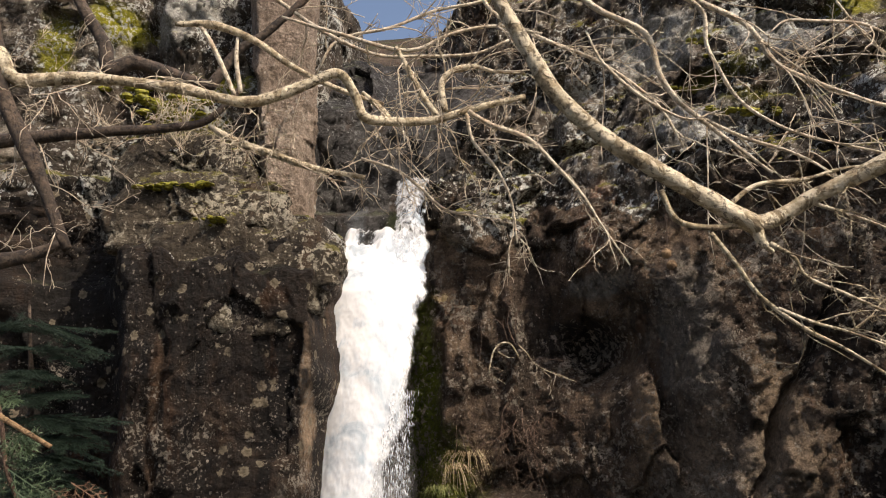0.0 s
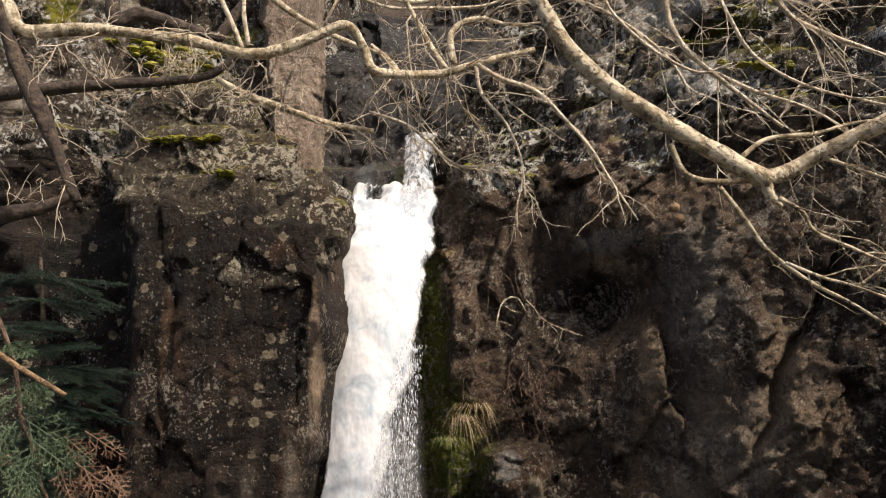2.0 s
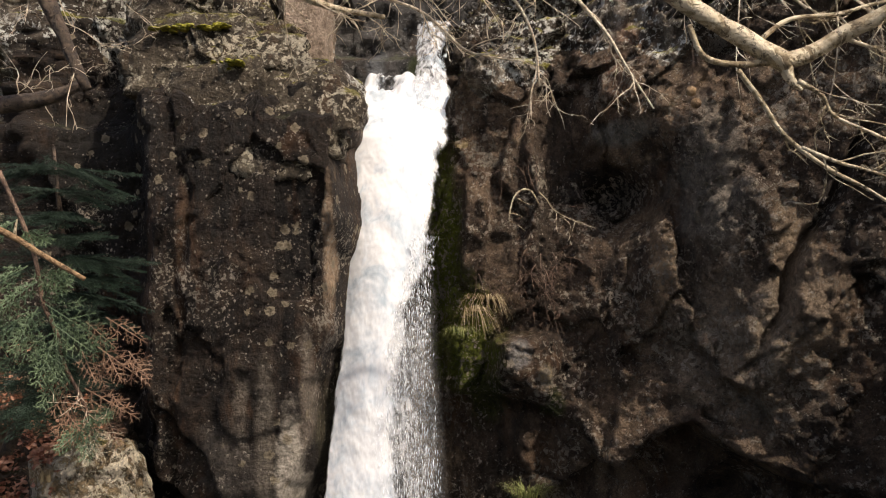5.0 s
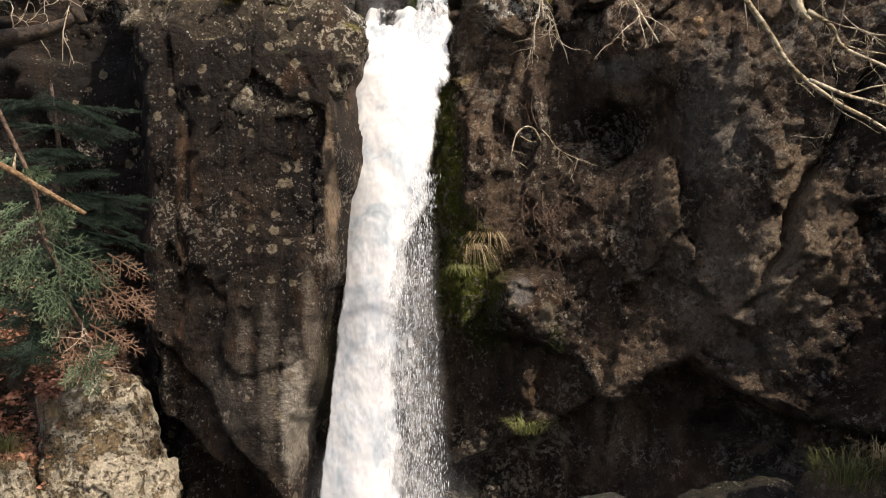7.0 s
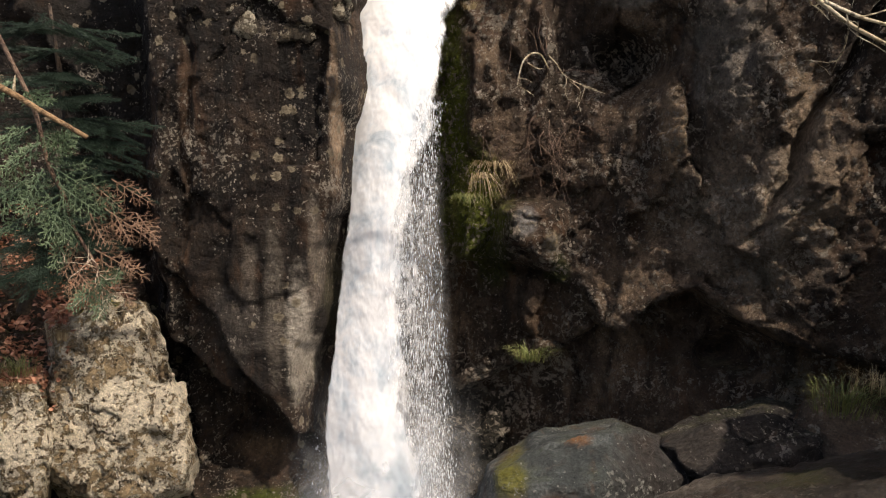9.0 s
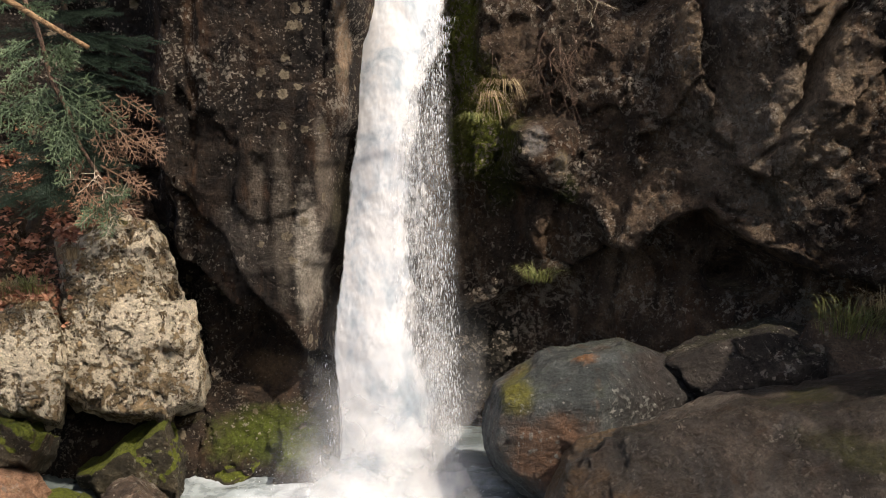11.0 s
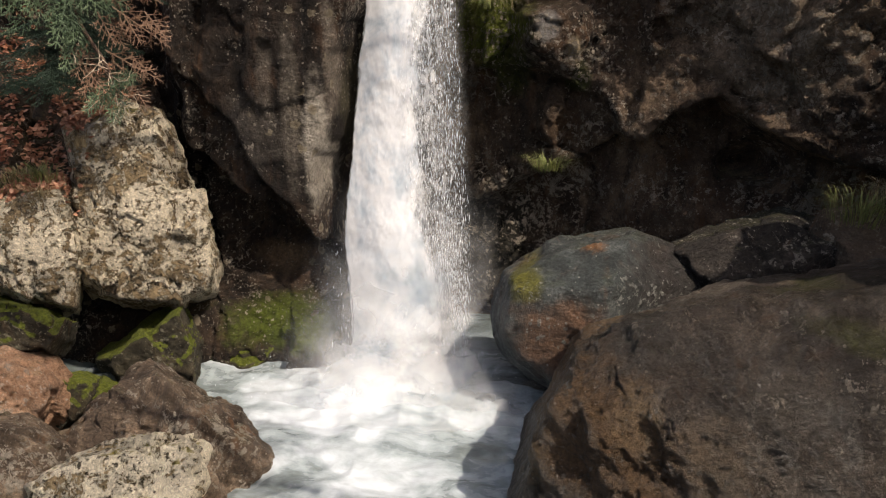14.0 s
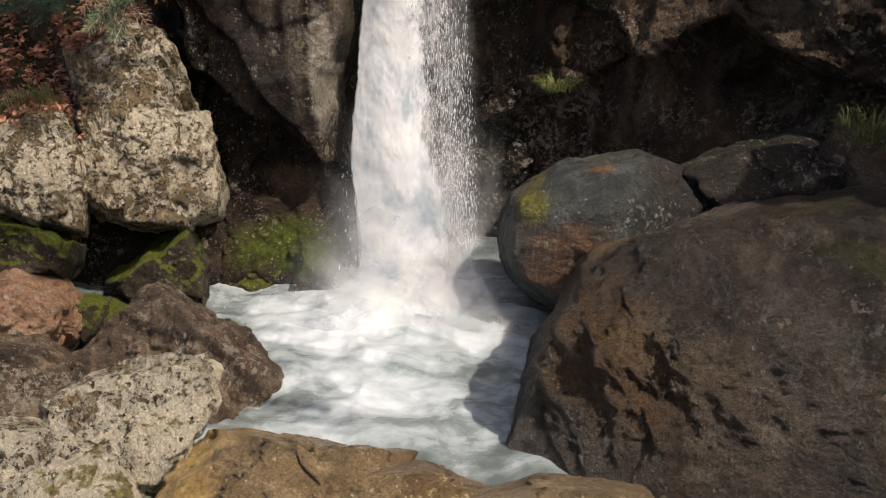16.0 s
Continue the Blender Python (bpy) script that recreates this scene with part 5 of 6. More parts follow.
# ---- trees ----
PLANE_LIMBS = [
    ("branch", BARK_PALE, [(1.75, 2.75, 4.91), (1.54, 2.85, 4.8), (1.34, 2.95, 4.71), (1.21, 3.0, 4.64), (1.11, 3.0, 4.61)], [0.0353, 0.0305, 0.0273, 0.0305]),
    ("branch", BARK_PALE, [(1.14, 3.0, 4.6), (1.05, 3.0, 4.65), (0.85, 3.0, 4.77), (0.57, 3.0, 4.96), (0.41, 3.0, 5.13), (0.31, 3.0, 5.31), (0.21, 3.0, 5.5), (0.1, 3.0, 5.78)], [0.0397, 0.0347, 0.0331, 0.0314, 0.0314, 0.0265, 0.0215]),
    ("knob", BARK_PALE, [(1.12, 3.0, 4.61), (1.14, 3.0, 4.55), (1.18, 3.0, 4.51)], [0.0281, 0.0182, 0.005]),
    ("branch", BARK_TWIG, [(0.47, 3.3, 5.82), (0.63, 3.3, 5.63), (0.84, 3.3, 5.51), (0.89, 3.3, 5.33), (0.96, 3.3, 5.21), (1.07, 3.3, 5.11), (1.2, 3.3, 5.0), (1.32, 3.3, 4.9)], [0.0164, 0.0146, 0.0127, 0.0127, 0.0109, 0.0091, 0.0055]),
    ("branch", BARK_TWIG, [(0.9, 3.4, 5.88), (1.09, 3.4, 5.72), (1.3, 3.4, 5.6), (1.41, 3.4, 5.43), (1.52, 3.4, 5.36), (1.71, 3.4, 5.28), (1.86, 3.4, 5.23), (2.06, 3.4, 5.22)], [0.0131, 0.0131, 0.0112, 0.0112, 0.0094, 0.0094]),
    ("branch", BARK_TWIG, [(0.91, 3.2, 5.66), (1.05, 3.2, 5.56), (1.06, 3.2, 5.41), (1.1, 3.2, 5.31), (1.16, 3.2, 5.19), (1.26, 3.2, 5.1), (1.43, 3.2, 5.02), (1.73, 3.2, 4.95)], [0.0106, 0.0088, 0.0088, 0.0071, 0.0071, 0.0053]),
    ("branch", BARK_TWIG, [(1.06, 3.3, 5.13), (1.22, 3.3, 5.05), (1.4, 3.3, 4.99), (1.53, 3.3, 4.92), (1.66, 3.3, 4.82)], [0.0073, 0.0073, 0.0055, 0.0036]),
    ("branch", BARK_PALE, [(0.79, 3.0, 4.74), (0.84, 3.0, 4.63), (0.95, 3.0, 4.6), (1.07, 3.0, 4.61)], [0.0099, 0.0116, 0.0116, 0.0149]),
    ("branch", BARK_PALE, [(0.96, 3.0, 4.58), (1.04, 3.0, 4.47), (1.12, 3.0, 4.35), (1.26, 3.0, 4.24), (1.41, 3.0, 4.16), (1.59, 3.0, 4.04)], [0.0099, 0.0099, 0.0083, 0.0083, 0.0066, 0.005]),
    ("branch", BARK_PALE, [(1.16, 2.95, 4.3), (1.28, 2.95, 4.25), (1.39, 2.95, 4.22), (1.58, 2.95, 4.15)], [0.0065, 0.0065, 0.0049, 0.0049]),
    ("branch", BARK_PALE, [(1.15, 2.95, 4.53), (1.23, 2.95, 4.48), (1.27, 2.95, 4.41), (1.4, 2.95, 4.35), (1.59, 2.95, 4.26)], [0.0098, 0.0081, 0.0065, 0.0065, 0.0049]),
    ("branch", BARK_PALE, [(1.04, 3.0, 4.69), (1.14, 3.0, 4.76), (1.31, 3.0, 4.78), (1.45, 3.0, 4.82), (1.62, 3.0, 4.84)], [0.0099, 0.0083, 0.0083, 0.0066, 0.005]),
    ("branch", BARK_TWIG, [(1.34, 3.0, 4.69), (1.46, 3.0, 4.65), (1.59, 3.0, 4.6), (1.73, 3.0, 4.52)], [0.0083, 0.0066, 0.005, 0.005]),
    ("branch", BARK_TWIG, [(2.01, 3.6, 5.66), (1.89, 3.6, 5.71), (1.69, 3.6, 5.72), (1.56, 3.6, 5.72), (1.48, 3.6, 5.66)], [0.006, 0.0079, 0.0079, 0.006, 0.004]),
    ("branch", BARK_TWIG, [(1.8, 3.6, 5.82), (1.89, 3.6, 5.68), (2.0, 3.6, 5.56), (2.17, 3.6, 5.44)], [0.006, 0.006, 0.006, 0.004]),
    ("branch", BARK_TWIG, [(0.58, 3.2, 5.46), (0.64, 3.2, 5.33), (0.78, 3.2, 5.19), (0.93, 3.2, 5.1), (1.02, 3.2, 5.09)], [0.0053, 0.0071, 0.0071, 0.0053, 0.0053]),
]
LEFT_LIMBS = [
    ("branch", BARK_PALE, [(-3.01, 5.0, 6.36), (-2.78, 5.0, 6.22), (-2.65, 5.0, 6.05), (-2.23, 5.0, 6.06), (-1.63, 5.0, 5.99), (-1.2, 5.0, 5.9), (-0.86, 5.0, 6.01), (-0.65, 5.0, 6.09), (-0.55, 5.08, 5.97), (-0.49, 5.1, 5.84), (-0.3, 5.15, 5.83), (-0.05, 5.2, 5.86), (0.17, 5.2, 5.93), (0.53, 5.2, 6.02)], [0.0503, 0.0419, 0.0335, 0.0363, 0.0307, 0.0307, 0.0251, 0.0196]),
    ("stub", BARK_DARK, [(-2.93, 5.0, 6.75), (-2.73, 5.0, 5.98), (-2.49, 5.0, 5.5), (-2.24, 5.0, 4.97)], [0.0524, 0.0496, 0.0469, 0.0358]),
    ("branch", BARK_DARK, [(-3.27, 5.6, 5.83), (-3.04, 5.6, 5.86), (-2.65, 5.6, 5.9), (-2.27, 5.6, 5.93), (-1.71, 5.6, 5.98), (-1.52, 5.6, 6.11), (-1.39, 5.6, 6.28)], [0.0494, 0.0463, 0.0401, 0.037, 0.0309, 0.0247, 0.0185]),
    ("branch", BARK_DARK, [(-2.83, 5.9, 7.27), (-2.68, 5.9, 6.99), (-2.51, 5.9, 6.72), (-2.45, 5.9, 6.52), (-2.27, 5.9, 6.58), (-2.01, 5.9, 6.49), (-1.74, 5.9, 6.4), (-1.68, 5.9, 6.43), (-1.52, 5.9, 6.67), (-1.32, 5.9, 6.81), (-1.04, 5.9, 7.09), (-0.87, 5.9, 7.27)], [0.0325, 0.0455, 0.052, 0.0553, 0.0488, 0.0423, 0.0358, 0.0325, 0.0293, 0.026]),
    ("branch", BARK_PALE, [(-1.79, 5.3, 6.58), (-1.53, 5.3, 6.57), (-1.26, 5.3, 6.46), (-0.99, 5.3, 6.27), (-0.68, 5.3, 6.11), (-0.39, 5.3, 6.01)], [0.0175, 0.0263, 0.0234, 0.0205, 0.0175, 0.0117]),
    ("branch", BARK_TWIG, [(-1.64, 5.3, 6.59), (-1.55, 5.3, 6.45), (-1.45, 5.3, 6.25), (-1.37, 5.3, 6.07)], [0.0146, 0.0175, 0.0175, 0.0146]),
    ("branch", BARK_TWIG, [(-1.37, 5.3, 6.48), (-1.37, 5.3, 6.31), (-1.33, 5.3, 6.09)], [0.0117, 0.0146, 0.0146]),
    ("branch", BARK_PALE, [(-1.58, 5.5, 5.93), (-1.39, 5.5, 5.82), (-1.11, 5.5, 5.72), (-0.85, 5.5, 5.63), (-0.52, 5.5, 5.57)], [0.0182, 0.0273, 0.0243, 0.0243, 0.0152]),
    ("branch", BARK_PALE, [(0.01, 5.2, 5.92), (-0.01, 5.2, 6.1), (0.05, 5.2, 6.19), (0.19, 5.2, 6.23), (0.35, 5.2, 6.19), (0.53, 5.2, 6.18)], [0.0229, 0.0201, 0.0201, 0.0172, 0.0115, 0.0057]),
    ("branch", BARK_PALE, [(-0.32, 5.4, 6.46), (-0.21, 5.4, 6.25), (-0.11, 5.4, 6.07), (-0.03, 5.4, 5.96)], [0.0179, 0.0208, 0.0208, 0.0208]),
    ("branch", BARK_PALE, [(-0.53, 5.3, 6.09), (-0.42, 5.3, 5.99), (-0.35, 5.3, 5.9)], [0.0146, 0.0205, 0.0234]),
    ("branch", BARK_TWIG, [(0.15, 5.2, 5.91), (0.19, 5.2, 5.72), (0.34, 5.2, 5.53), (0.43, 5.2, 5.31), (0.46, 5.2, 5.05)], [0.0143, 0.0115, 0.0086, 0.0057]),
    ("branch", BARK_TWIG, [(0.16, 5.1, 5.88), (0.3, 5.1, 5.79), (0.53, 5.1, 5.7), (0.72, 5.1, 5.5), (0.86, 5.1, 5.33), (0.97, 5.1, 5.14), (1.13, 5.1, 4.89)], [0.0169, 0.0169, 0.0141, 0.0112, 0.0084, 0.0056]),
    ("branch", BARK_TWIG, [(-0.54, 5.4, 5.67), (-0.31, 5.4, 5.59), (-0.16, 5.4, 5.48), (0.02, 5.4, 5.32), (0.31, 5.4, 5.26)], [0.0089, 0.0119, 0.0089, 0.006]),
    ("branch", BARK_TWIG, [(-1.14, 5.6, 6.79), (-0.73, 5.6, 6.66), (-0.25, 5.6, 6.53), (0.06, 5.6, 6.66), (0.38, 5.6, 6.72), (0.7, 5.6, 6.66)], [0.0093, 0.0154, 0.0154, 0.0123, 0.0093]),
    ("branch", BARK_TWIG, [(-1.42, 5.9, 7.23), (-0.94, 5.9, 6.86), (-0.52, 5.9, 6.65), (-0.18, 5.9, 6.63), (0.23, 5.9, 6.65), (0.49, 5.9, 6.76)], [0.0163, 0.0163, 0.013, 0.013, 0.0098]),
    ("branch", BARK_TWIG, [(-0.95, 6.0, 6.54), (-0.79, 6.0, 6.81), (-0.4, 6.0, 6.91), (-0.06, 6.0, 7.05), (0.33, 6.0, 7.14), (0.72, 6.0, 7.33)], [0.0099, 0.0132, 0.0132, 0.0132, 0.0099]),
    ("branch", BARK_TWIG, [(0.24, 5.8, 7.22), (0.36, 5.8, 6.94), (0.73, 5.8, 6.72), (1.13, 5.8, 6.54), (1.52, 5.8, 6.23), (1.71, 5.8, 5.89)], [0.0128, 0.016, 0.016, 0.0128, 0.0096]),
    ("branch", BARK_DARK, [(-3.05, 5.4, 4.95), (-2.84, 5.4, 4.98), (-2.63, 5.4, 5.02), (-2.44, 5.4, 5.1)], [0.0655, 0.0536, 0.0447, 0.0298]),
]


def bare_tree(name, label, at, limbs, seed, twig_sets):
    """A bare tree: its limbs, each a part, and the joined fine twigs on them."""
    t = tagged(empty(name, at), label, "tree")
    lines = []
    for k, (part_name, material, pts, radii) in enumerate(limbs):
        big = max(radii) > 0.02
        v, f, line = tube(np.array(pts) - np.array(at), radii, 14 if big else 7, 0.16 if big else 0.1, seed + k, 8 if big else 5)
        mesh_part(part_name, mesh_of(part_name, v, f), material, t)
        lines.append(line)
    rng = np.random.default_rng(seed)
    for material, picks, count, length, radius, depth, sag, bend, kids in twig_sets:
        chosen = lines if picks is None else [lines[i] for i in picks]
        me = twigs_along(rng, chosen, count, length, radius, depth, sag, bend, kids)
        tagged(mesh_part("brushwood", me, material, t), kind="stuff")
    return t


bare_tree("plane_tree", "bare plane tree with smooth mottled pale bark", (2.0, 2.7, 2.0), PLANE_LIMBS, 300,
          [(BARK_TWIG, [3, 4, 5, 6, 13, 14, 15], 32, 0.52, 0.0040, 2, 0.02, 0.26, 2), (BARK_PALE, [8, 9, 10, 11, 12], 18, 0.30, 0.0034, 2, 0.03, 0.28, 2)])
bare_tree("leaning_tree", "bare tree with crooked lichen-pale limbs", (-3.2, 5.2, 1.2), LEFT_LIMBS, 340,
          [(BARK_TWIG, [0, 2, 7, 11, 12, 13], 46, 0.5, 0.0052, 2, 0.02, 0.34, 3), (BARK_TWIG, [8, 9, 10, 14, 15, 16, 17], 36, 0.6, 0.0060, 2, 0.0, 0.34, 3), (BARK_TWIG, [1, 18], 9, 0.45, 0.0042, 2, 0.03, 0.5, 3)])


def seed_balls():
    """The plane tree's fruit: two bristly balls on one stalk."""
    t = tagged(empty("seed_cluster", (0.80, 3.0, 4.52)), "two bristly brown seed balls on a thin stalk", "seed balls")
    v, f, line = tube([(0, 0, 0.19), (0.003, 0, 0.08), (0.0, 0, -0.02), (0.012, 0, -0.07)], [0.0016, 0.0014], 5)
    mesh_part("stalk", mesh_of("stalk", v, f), BARK_BROWN, t)
    for k, (x, z) in enumerate([(-0.004, -0.015), (0.013, -0.058)]):
        u, fc = ball_dirs(4)
        r = 0.018 * (1 + 0.10 * vnoise(u * 24, 7 + k) + 0.06 * vnoise(u * 50, 9))
        mesh_part("seed_ball", mesh_of("seed_ball", u * r[:, None] + np.array((x, 0, z)), fc), BARK_STICK, t)


seed_balls()


def thicket(label, at, half, count, length, seed, material, rise=0.6):
    """A bare shrub: many thin stems from the ground."""
    rng = np.random.default_rng(seed)
    t = tagged(empty("shrub", at), label, "shrub", "bare shrubs")
    chunks = []
    for k in range(count):
        p = (rng.uniform(-half[0], half[0]), rng.uniform(-half[1], half[1]), rng.uniform(0, half[2]))
        way = np.array((rng.normal(0, 0.6), rng.normal(0, 0.35), rise + 0.3 * rng.random()))
        sprout(rng, p, way / np.linalg.norm(way), length * rng.uniform(0.5, 1.2), 0.0055, 2, chunks, 0.02, 0.5, 3)
    v, f = joined(chunks)
    tagged(mesh_part("brushwood", mesh_of("stems", v, f), material, t), kind="stuff")


thicket("bare brown shrubs crowding the notch above the falls", (-0.3, 11.2, 8.3), (1.6, 0.5, 0.5), 26, 1.0, 401, BARK_BROWN)
thicket("bare brown scrub along the cliff top", (1.2, 10.4, 8.2), (1.4, 0.5, 0.6), 18, 1.0, 403, BARK_BROWN)
thicket("dry twiggy bush on the mossy ledge", (-2.9, 7.9, 6.6), (0.6, 0.2, 0.2), 26, 0.5, 405, BARK_TWIG)
CLIFF_STEMS = [
    ([(0.72, 8.12, 4.61), (0.66, 8.12, 4.76), (0.54, 8.12, 4.76), (0.47, 8.12, 4.66), (0.42, 8.12, 4.5)], [0.012, 0.014, 0.012, 0.009]),
    ([(0.52, 8.12, 4.66), (0.6, 8.12, 4.61), (0.69, 8.12, 4.63)], [0.007, 0.004]),
    ([(0.45, 8.12, 4.47), (0.51, 8.12, 4.42), (0.59, 8.12, 4.36)], [0.006, 0.003]),
    ([(0.45, 8.12, 4.53), (0.5, 8.12, 4.52), (0.56, 8.12, 4.51)], [0.005, 0.003]),
    ([(0.7, 8.12, 4.73), (0.76, 8.12, 4.66), (0.87, 8.12, 4.55), (1.08, 8.12, 4.47), (1.24, 8.12, 4.41)], [0.01, 0.008, 0.006, 0.004]),
    ([(0.87, 8.12, 4.55), (0.88, 8.12, 4.4), (0.9, 8.12, 4.33)], [0.005, 0.003]),
    ([(1.06, 8.12, 4.47), (1.03, 8.12, 4.35), (0.97, 8.12, 4.26)], [0.006, 0.003]),
    ([(0.91, 8.12, 4.52), (0.99, 8.12, 4.43), (1.0, 8.12, 4.33), (1.03, 8.12, 4.24)], [0.006, 0.003]),
    ([(1.08, 8.12, 4.47), (1.16, 8.12, 4.44), (1.23, 8.12, 4.39)], [0.004, 0.002]),
    ([(0.67, 8.12, 4.75), (0.61, 8.12, 4.94), (0.63, 8.12, 5.14)], [0.007, 0.005, 0.003]),
    ([(0.61, 8.12, 4.79), (0.56, 8.12, 4.93), (0.44, 8.12, 5.04)], [0.006, 0.003]),
    ([(0.7, 8.12, 4.77), (0.7, 8.12, 4.99), (0.77, 8.12, 5.19)], [0.007, 0.005, 0.003]),
    ([(0.79, 8.12, 4.58), (0.92, 8.12, 4.61), (1.18, 8.12, 4.6)], [0.005, 0.002]),
    ([(0.35, 8.12, 4.58), (0.36, 8.12, 4.81), (0.33, 8.12, 4.98)], [0.004, 0.002]),
    ([(0.25, 8.12, 4.73), (0.24, 8.12, 4.88), (0.21, 8.12, 5.01)], [0.004, 0.002]),
    ([(0.7, 8.12, 3.96), (0.81, 8.12, 3.7), (0.9, 8.12, 3.49), (0.96, 8.12, 3.28)], [0.006, 0.004]),
    ([(0.84, 8.12, 3.8), (0.87, 8.12, 3.59), (0.98, 8.12, 3.36)], [0.005, 0.003]),
    ([(0.76, 8.12, 3.91), (0.78, 8.12, 3.64), (0.85, 8.12, 3.43)], [0.005, 0.003]),
    ([(0.15, 8.12, 3.98), (0.2, 8.12, 3.77), (0.26, 8.12, 3.53)], [0.005, 0.003]),
    ([(0.12, 8.12, 4.0), (0.1, 8.12, 3.82), (0.09, 8.12, 3.58)], [0.005, 0.003]),
    ([(0.2, 8.12, 3.95), (0.29, 8.12, 3.74), (0.4, 8.12, 3.59)], [0.005, 0.003]),
]


def cliff_shrub():
    """A leafless shrub on the rock face: a curled pale stem, crooked side shoots and hanging dry stems."""
    t = tagged(empty("shrub"), "leafless pale shrub rooted in the cliff wall", "shrub", "bare shrubs")
    rng, chunks = np.random.default_rng(410), []
    for k, (pts, radii) in enumerate(CLIFF_STEMS):
        v, f, line = tube(np.array(pts) + rng.normal(0, 0.012, (len(pts), 3)), [0.7 * r for r in radii], 6, 0.1, 410 + k, 5)
        mesh_part("stem", mesh_of("stem", v, f), BARK_PALE if k < 9 else BARK_BROWN, t)
        for q in range(2):
            sprout(rng, line[int(rng.integers(2, len(line) - 1))], (rng.normal(0, 0.8), -0.2, rng.normal(0, 0.8)), 0.14, 0.002, 1, chunks, 0.02, 0.3, 2)
    v, f = joined(chunks)
    tagged(mesh_part("brushwood", mesh_of("twigs", v, f), BARK_BROWN, t), kind="stuff")


cliff_shrub()
thicket("hanging dry stems on the cliff wall", (0.75, 8.3, 3.9), (0.22, 0.05, 0.3), 16, 0.5, 407, BARK_BROWN, -0.9)


# ---- fir and bank ----
def bank():
    ob = mesh_thing("bank", rock_mesh("bank", (1.3, 0.75, 1.0), [(0.2, -0.7, 0.7, 0.62)], 25, sub=6, rough=1.2), EARTH, (-4.3, 8.0, 1.9))
    tagged(ob, "earth bank under the fir, strewn with leaves", "bank", kind="structure")
    bpy.context.view_layer.update()
    rng = np.random.default_rng(44)
    dep = bpy.context.evaluated_depsgraph_get()
    places = []
    for a, b in zip(rng.uniform(-5.0, -3.3, 5200), rng.uniform(6.7, 8.1, 5200)):
        if a > -3.55 and b < 7.25 and rng.random() < 0.9:
            continue
        hit, place, normal, _, _, _ = scene.ray_cast(dep, (a, b, 3.3), (0, 0, -1))
        if hit and place.z > 1.6:
            places.append(np.array(place) + np.array((0, 0, 0.012 + 0.05 * rng.random())))
    me = leaves_mesh(45, places, 0.055)
    tagged(mesh_thing("leaf_litter", me, LEAF_DRY), "red-brown dry leaves lying on bank and boulders", "leaves", kind="stuff")


bank()


def fir(name, label, at, material, fronds, seed, reach, size, trunk):
    """A fir: leaning trunk and drooping fronds."""
    rng = np.random.default_rng(seed)
    t = tagged(empty(name, at), label, "fir tree")
    v, f, line = tube(trunk, [0.05, 0.035, 0.012], 8, 0.15, seed)
    mesh_part("trunk", mesh_of("trunk", v, f), BARK_DARK, t)
    shapes = [frond_mesh(seed + k, size * s, 0.012, 8, 0.16) for k, s in enumerate((1.0, 0.8, 1.2, 0.65))]
    for k in range(fronds):
        i = int(rng.integers(3, len(line) - 1))
        ob = mesh_part("branch", shapes[k % 4], material, t)
        yaw = rng.uniform(*reach)
        ob.location = line[i] + np.array((math.cos(yaw), math.sin(yaw), 0)) * rng.uniform(0, 0.25)
        ob.rotation_euler = (rng.normal(0, 0.2), rng.uniform(-0.1, 0.28), yaw)
    return t


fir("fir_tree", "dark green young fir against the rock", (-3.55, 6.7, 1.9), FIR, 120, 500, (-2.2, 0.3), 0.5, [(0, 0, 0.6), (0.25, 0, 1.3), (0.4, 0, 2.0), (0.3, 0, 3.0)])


def along(ob, a, b, length, roll):
    """Lay a branchlet of the given length from a to b, its flat side up and towards the stream."""
    d = Vector(b) - Vector(a)
    x = d.normalized()
    y = Vector((0.0, -0.75, 0.65 + roll)).cross(x).normalized()
    k = d.length / length
    ob.matrix_basis = Matrix.LocRotScale(a, Matrix((x, y, x.cross(y))).transposed().to_quaternion(), (k, k, k))


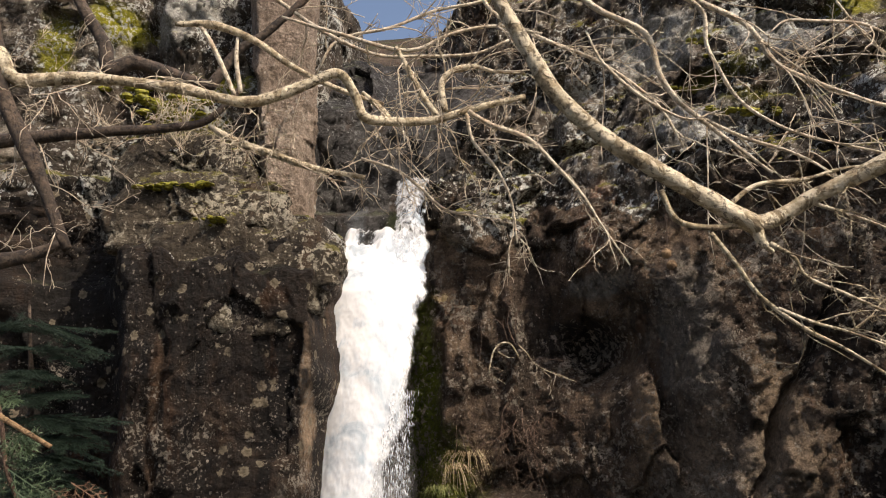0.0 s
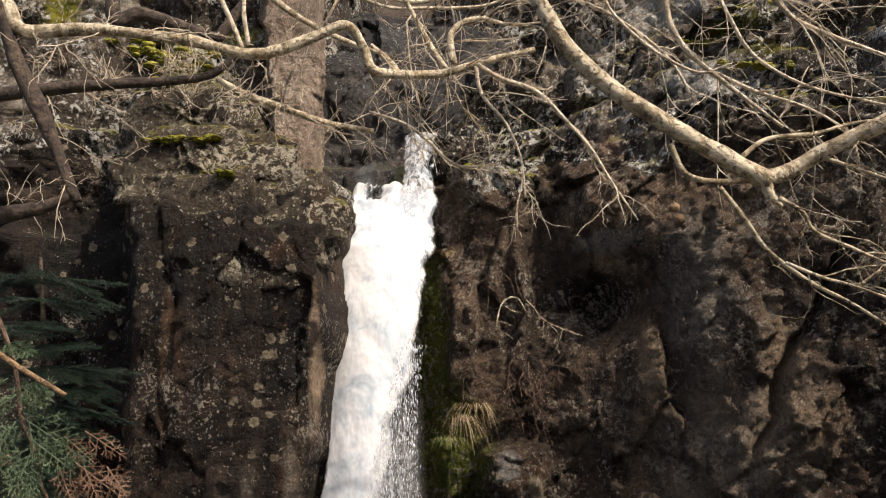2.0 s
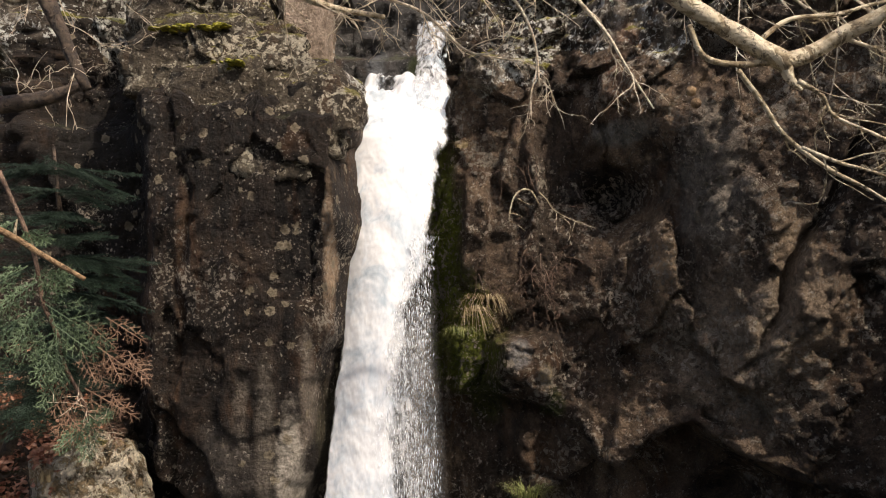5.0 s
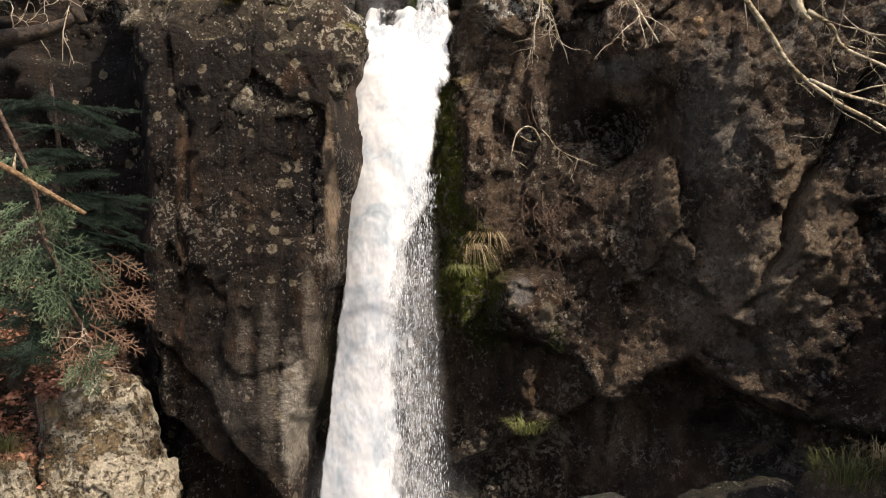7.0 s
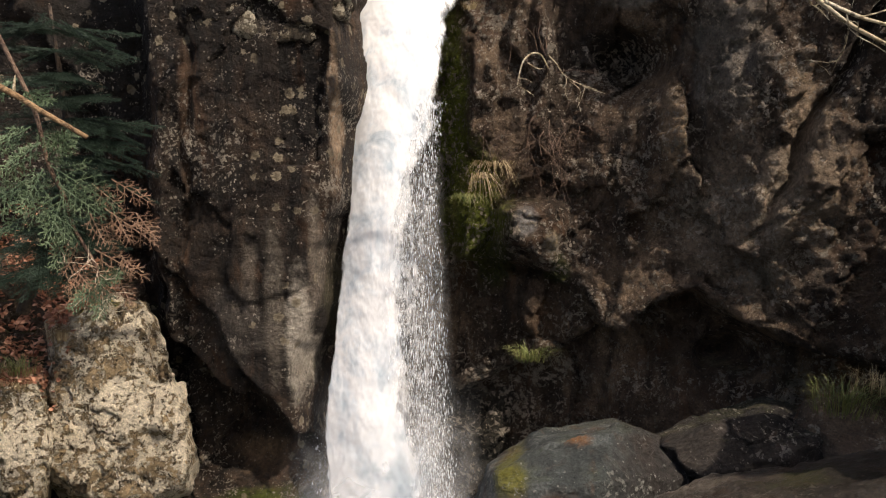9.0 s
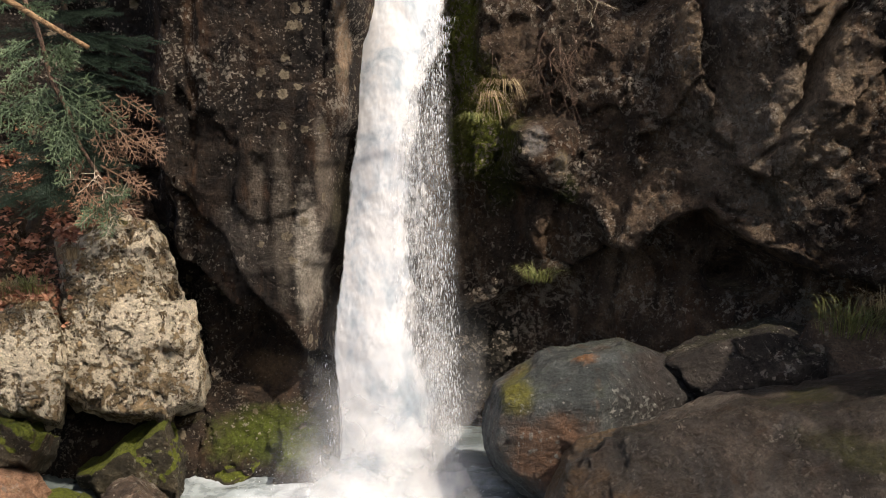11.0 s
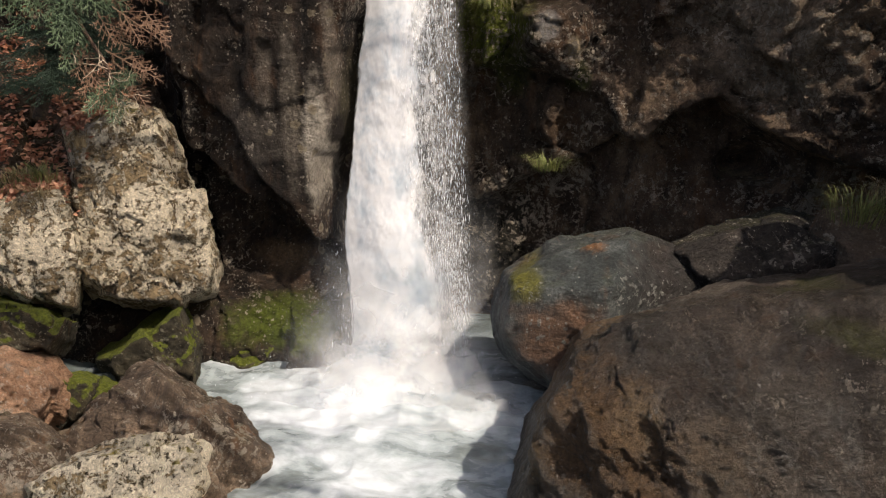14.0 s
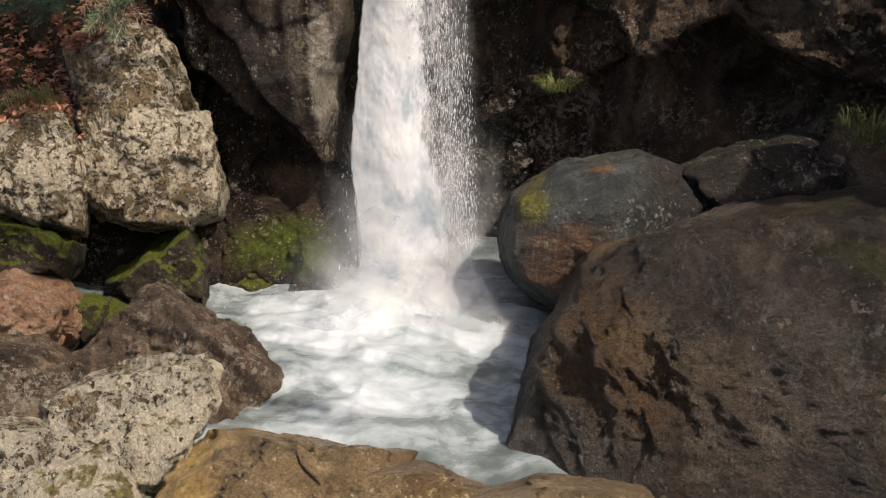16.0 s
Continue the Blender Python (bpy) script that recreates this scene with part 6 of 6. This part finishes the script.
def fir_sprays():
    """Sprays with sunlight in their colour in front of the dark fir, on one thin drooping stem: each from its root to
    its tip.
    """
    t = tagged(empty("fir_sapling"), "thin fir stem with pale green sprays, sunlight in their colour, and rusty dead ones", "fir tree")
    stem = [(-2.75, 5.0, 4.48), (-2.54, 5.0, 4.04), (-2.46, 5.0, 3.71), (-2.37, 5.0, 3.52), (-2.32, 5.0, 3.34), (-2.22, 5.0, 3.16), (-2.17, 5.0, 3.04), (-2.14, 5.0, 2.9)]
    v, f, line = tube(stem, [0.014, 0.013, 0.011, 0.010, 0.007], 7, 0.15, 3)
    mesh_part("stem", mesh_of("stem", v, f), BARK_BROWN, t)
    green = [
        ((-2.44, 3.7), (-2.02, 3.46), 4.98),
        ((-2.38, 3.59), (-2.08, 3.42), 4.95),
        ((-2.45, 3.65), (-2.81, 3.52), 4.95),
        ((-2.37, 3.53), (-2.72, 3.33), 4.93),
        ((-2.36, 3.52), (-2.42, 3.24), 4.95),
        ((-2.35, 3.5), (-2.32, 3.27), 4.97),
        ((-2.48, 3.71), (-2.27, 3.9), 5.0),
        ((-2.54, 3.9), (-2.26, 3.81), 5.02),
        ((-2.53, 3.92), (-2.84, 3.77), 4.95),
        ((-2.6, 4.13), (-2.38, 4.08), 5.0),
        ((-2.45, 3.68), (-2.57, 3.43), 4.92),
        ((-2.54, 3.62), (-2.86, 3.4), 4.9),
        ((-2.16, 3.05), (-2.31, 2.88), 4.97),
        ((-2.15, 3.04), (-2.14, 2.82), 4.97),
        ((-2.18, 3.06), (-2.01, 3.07), 5.0),
        ((-2.45, 3.83), (-2.66, 3.68), 4.9),
        ((-2.33, 3.34), (-2.42, 3.11), 5.0),
        ((-2.6, 4.19), (-2.84, 4.04), 4.95),
    ]
    rusty = [
        ((-2.23, 3.42), (-2.13, 3.26), 5.02),
        ((-2.14, 3.45), (-1.82, 3.29), 5.02),
        ((-2.07, 3.41), (-1.96, 3.28), 5.0),
        ((-2.2, 3.21), (-1.87, 3.11), 5.0),
        ((-2.03, 3.18), (-1.96, 3.09), 4.98),
        ((-2.06, 3.03), (-1.96, 2.91), 5.0),
        ((-2.15, 3.62), (-1.89, 3.52), 5.15),
        ((-2.27, 3.59), (-2.07, 3.48), 5.15),
        ((-2.32, 3.24), (-2.41, 3.07), 5.05),
        ((-2.29, 3.11), (-2.38, 2.97), 5.05),
        ((-1.94, 3.43), (-1.82, 3.29), 4.98),
        ((-2.16, 3.34), (-2.07, 3.24), 5.05),
        ((-2.28, 3.07), (-2.17, 2.98), 4.96),
    ]
    rng = np.random.default_rng(8)
    for k, ((x0, z0), (x1, z1), y) in enumerate(green):
        long = math.hypot(x1 - x0, z1 - z0)
        i = min(range(3), key=lambda j: abs(SPRAY_LONG[j] - long))
        ob = mesh_part("spray", FROND_SHAPES[i], FIR_SUN_TINT, t)
        along(ob, (x0, y, z0), (x1, y - 0.12, z1), SPRAY_LONG[i], rng.normal(0, 0.35))
    for k, ((x0, z0), (x1, z1), y) in enumerate(rusty):
        i = 0 if math.hypot(x1 - x0, z1 - z0) < 0.22 else 1
        ob = mesh_part("dead_spray", DEAD_SHAPES[i], FIR_DEAD, t, "withered rust-brown spray")
        along(ob, (x0, y, z0), (x1, y - 0.08, z1), DEAD_LONG[i], rng.normal(0, 0.35))
    chunks = []
    for k in range(16):
        i = len(line) - 1 - int(rng.integers(0, 14))
        sprout(rng, line[i], (rng.uniform(-0.7, 1.0), -0.2, rng.uniform(-0.8, 0.3)), rng.uniform(0.12, 0.26), 0.0022, 1, chunks, 0.02, 0.3, 3)
    v, f = joined(chunks)
    tagged(mesh_part("brushwood", mesh_of("twigs", v, f), BARK_TWIG, t), kind="stuff")


SPRAY_LONG, DEAD_LONG = (0.24, 0.34, 0.46), (0.16, 0.28)
FROND_SHAPES = [frond_mesh(520 + k, s, 0.017, 7, 0.14, 420, 0.0026, 0.36, 0.06) for k, s in enumerate(SPRAY_LONG)]
DEAD_SHAPES = [frond_mesh(530 + k, s, 0.015, 5, 0.3, 380, 0.0026, 0.32, 0.06) for k, s in enumerate(DEAD_LONG)]
fir_sprays()


def broken_stick():
    t = tagged(empty("broken_branch", (-1.85, 3.4, 3.9)), "broken tan dead branch with a splintered end", "branch")
    v, f, line = tube([(-0.45, 0, 0.32), (0.0, 0, 0.12), (0.16, 0, 0.03), (0.34, 0, -0.07)], [0.014, 0.013, 0.011, 0.010], 10, 0.15, 5)
    mesh_part("stick", mesh_of("stick", v, f), BARK_STICK, t)
    v, f, line = tube([(0.05, 0, 0.09), (0.055, 0, 0.14), (0.06, 0, 0.17)], [0.008, 0.005, 0.002], 6, 0.1, 6)
    mesh_part("splinter", mesh_of("splinter", v, f), BARK_PALE, t)
    rng = np.random.default_rng(31)
    chunks = []
    for k in range(3):
        sprout(rng, (0.06 * k - 0.3, 0, 0.26 - 0.02 * k), (0.6, 0, 0.7 * rng.random() - 0.1), 0.16, 0.0022, 1, chunks, 0.0, 0.3, 1)
    v, f = joined(chunks)
    tagged(mesh_part("brushwood", mesh_of("twigs", v, f), BARK_TWIG, t), kind="stuff")


broken_stick()


def tuft(label, at, blades, height, spread_r, material, seed, lean=(0, 0, 0)):
    ob = mesh_thing("grass_tuft", tuft_mesh(seed, blades, height, spread_r, lean), material, at)
    tagged(ob, label, "grass", "grass tufts")


tuft("pale grass tuft on the mossy boulder", (-3.75, 6.95, 1.95), 120, 0.22, 0.22, GRASS, 61, (0, -0.5, 0))
tuft("dry straw tuft beside the boulders", (-3.45, 7.1, 2.2), 60, 0.22, 0.12, STRAW, 62, (0, -0.5, 0))
tuft("green grass tuft under the overhang", (0.62, 8.1, 1.88), 130, 0.3, 0.16, GRASS, 63, (0, -0.5, -0.1))
tuft("dry grass hanging from the mossy ledge", (0.24, 8.35, 3.72), 45, 0.36, 0.24, STRAW, 64, (0, -0.4, -1.3))
tuft("olive grass on the bank below the cliff", (3.0, 6.75, 1.85), 200, 0.4, 0.3, GRASS, 65, (0, -0.4, 0))
tuft("dry grass on the bank below the cliff", (3.3, 6.7, 2.0), 150, 0.4, 0.3, STRAW, 66, (0, -0.4, -0.2))
tuft("short dry grass on a ledge beside the falls", (0.0, 8.4, 5.2), 60, 0.16, 0.08, STRAW, 67, (0, -0.4, -0.4))
tuft("bleached straw on the bank behind the boulders", (-3.95, 6.98, 1.88), 150, 0.26, 0.22, STRAW, 68, (0.2, -0.6, 0))
tuft("yellow-green grass on the mossy boulder", (-4.1, 6.85, 1.86), 140, 0.22, 0.25, GRASS, 69, (0.1, -0.6, 0))
tuft("thin straw over the boulder's edge", (-3.62, 6.72, 1.88), 70, 0.20, 0.16, STRAW, 70, (0.2, -0.7, -0.2))
tuft("hanging grass beside the moss", (0.12, 8.32, 3.60), 50, 0.40, 0.20, STRAW, 71, (0.1, -0.4, -1.4))
tuft("green blades on the wet moss", (-0.02, 8.35, 3.4), 120, 0.25, 0.16, GRASS, 72, (0, -0.5, -0.9))


# ---- moss cushions ----
def cushion(at, size, seed, cliff):
    """A ragged patch of small moss pads."""
    rng, chunks = np.random.default_rng(seed), []
    u, faces = ball_dirs(3)
    for k in range(16):
        r = rng.uniform(0.25, 0.6) * np.array((0.5 * size[0], 0.7 * size[1], 0.5 * size[2]))
        lump = 1 + 0.35 * fbm(u + 3.1 * k, 2.5, 3, seed)
        chunks.append((u * r * lump[:, None] + rng.normal(0, 0.5, 3) * size * np.array((1.0, 0.4, 0.6)), faces))
    v, f = joined(chunks)
    ob = mesh_part("moss_cushion", mesh_of("moss_cushion", v, f), MOSS, bpy.data.objects[cliff], "bright yellow-green moss cushion")
    ob.location = at


for k, (x, y, z, a, c) in enumerate([(-2.56, 7.70, 6.15, 0.17, 0.06), (-2.33, 7.68, 6.16, 0.16, 0.05), (-2.03, 7.50, 5.78, 0.10, 0.05), (-2.80, 8.42, 7.18, 0.28, 0.10), (-2.55, 8.40, 7.30, 0.22, 0.09), (-3.05, 8.55, 7.35, 0.24, 0.10), (-2.75, 8.45, 6.98, 0.20, 0.08), (-3.45, 9.30, 7.85, 0.30, 0.10)]):
    cushion((x, y - 0.05, z), (1.15 * a, 0.14, 1.3 * c), 700 + k, "cliff_left")
for k, (x, y, z, a, c) in enumerate([(2.73, 7.82, 6.97, 0.22, 0.07), (3.10, 7.62, 6.86, 0.26, 0.08), (2.76, 8.55, 8.03, 0.16, 0.07), (2.98, 8.22, 7.72, 0.18, 0.07), (2.58, 8.48, 7.44, 0.18, 0.06)]):
    cushion((x, y - 0.05, z), (1.1 * a, 0.12, 1.2 * c), 720 + k, "cliff_right")
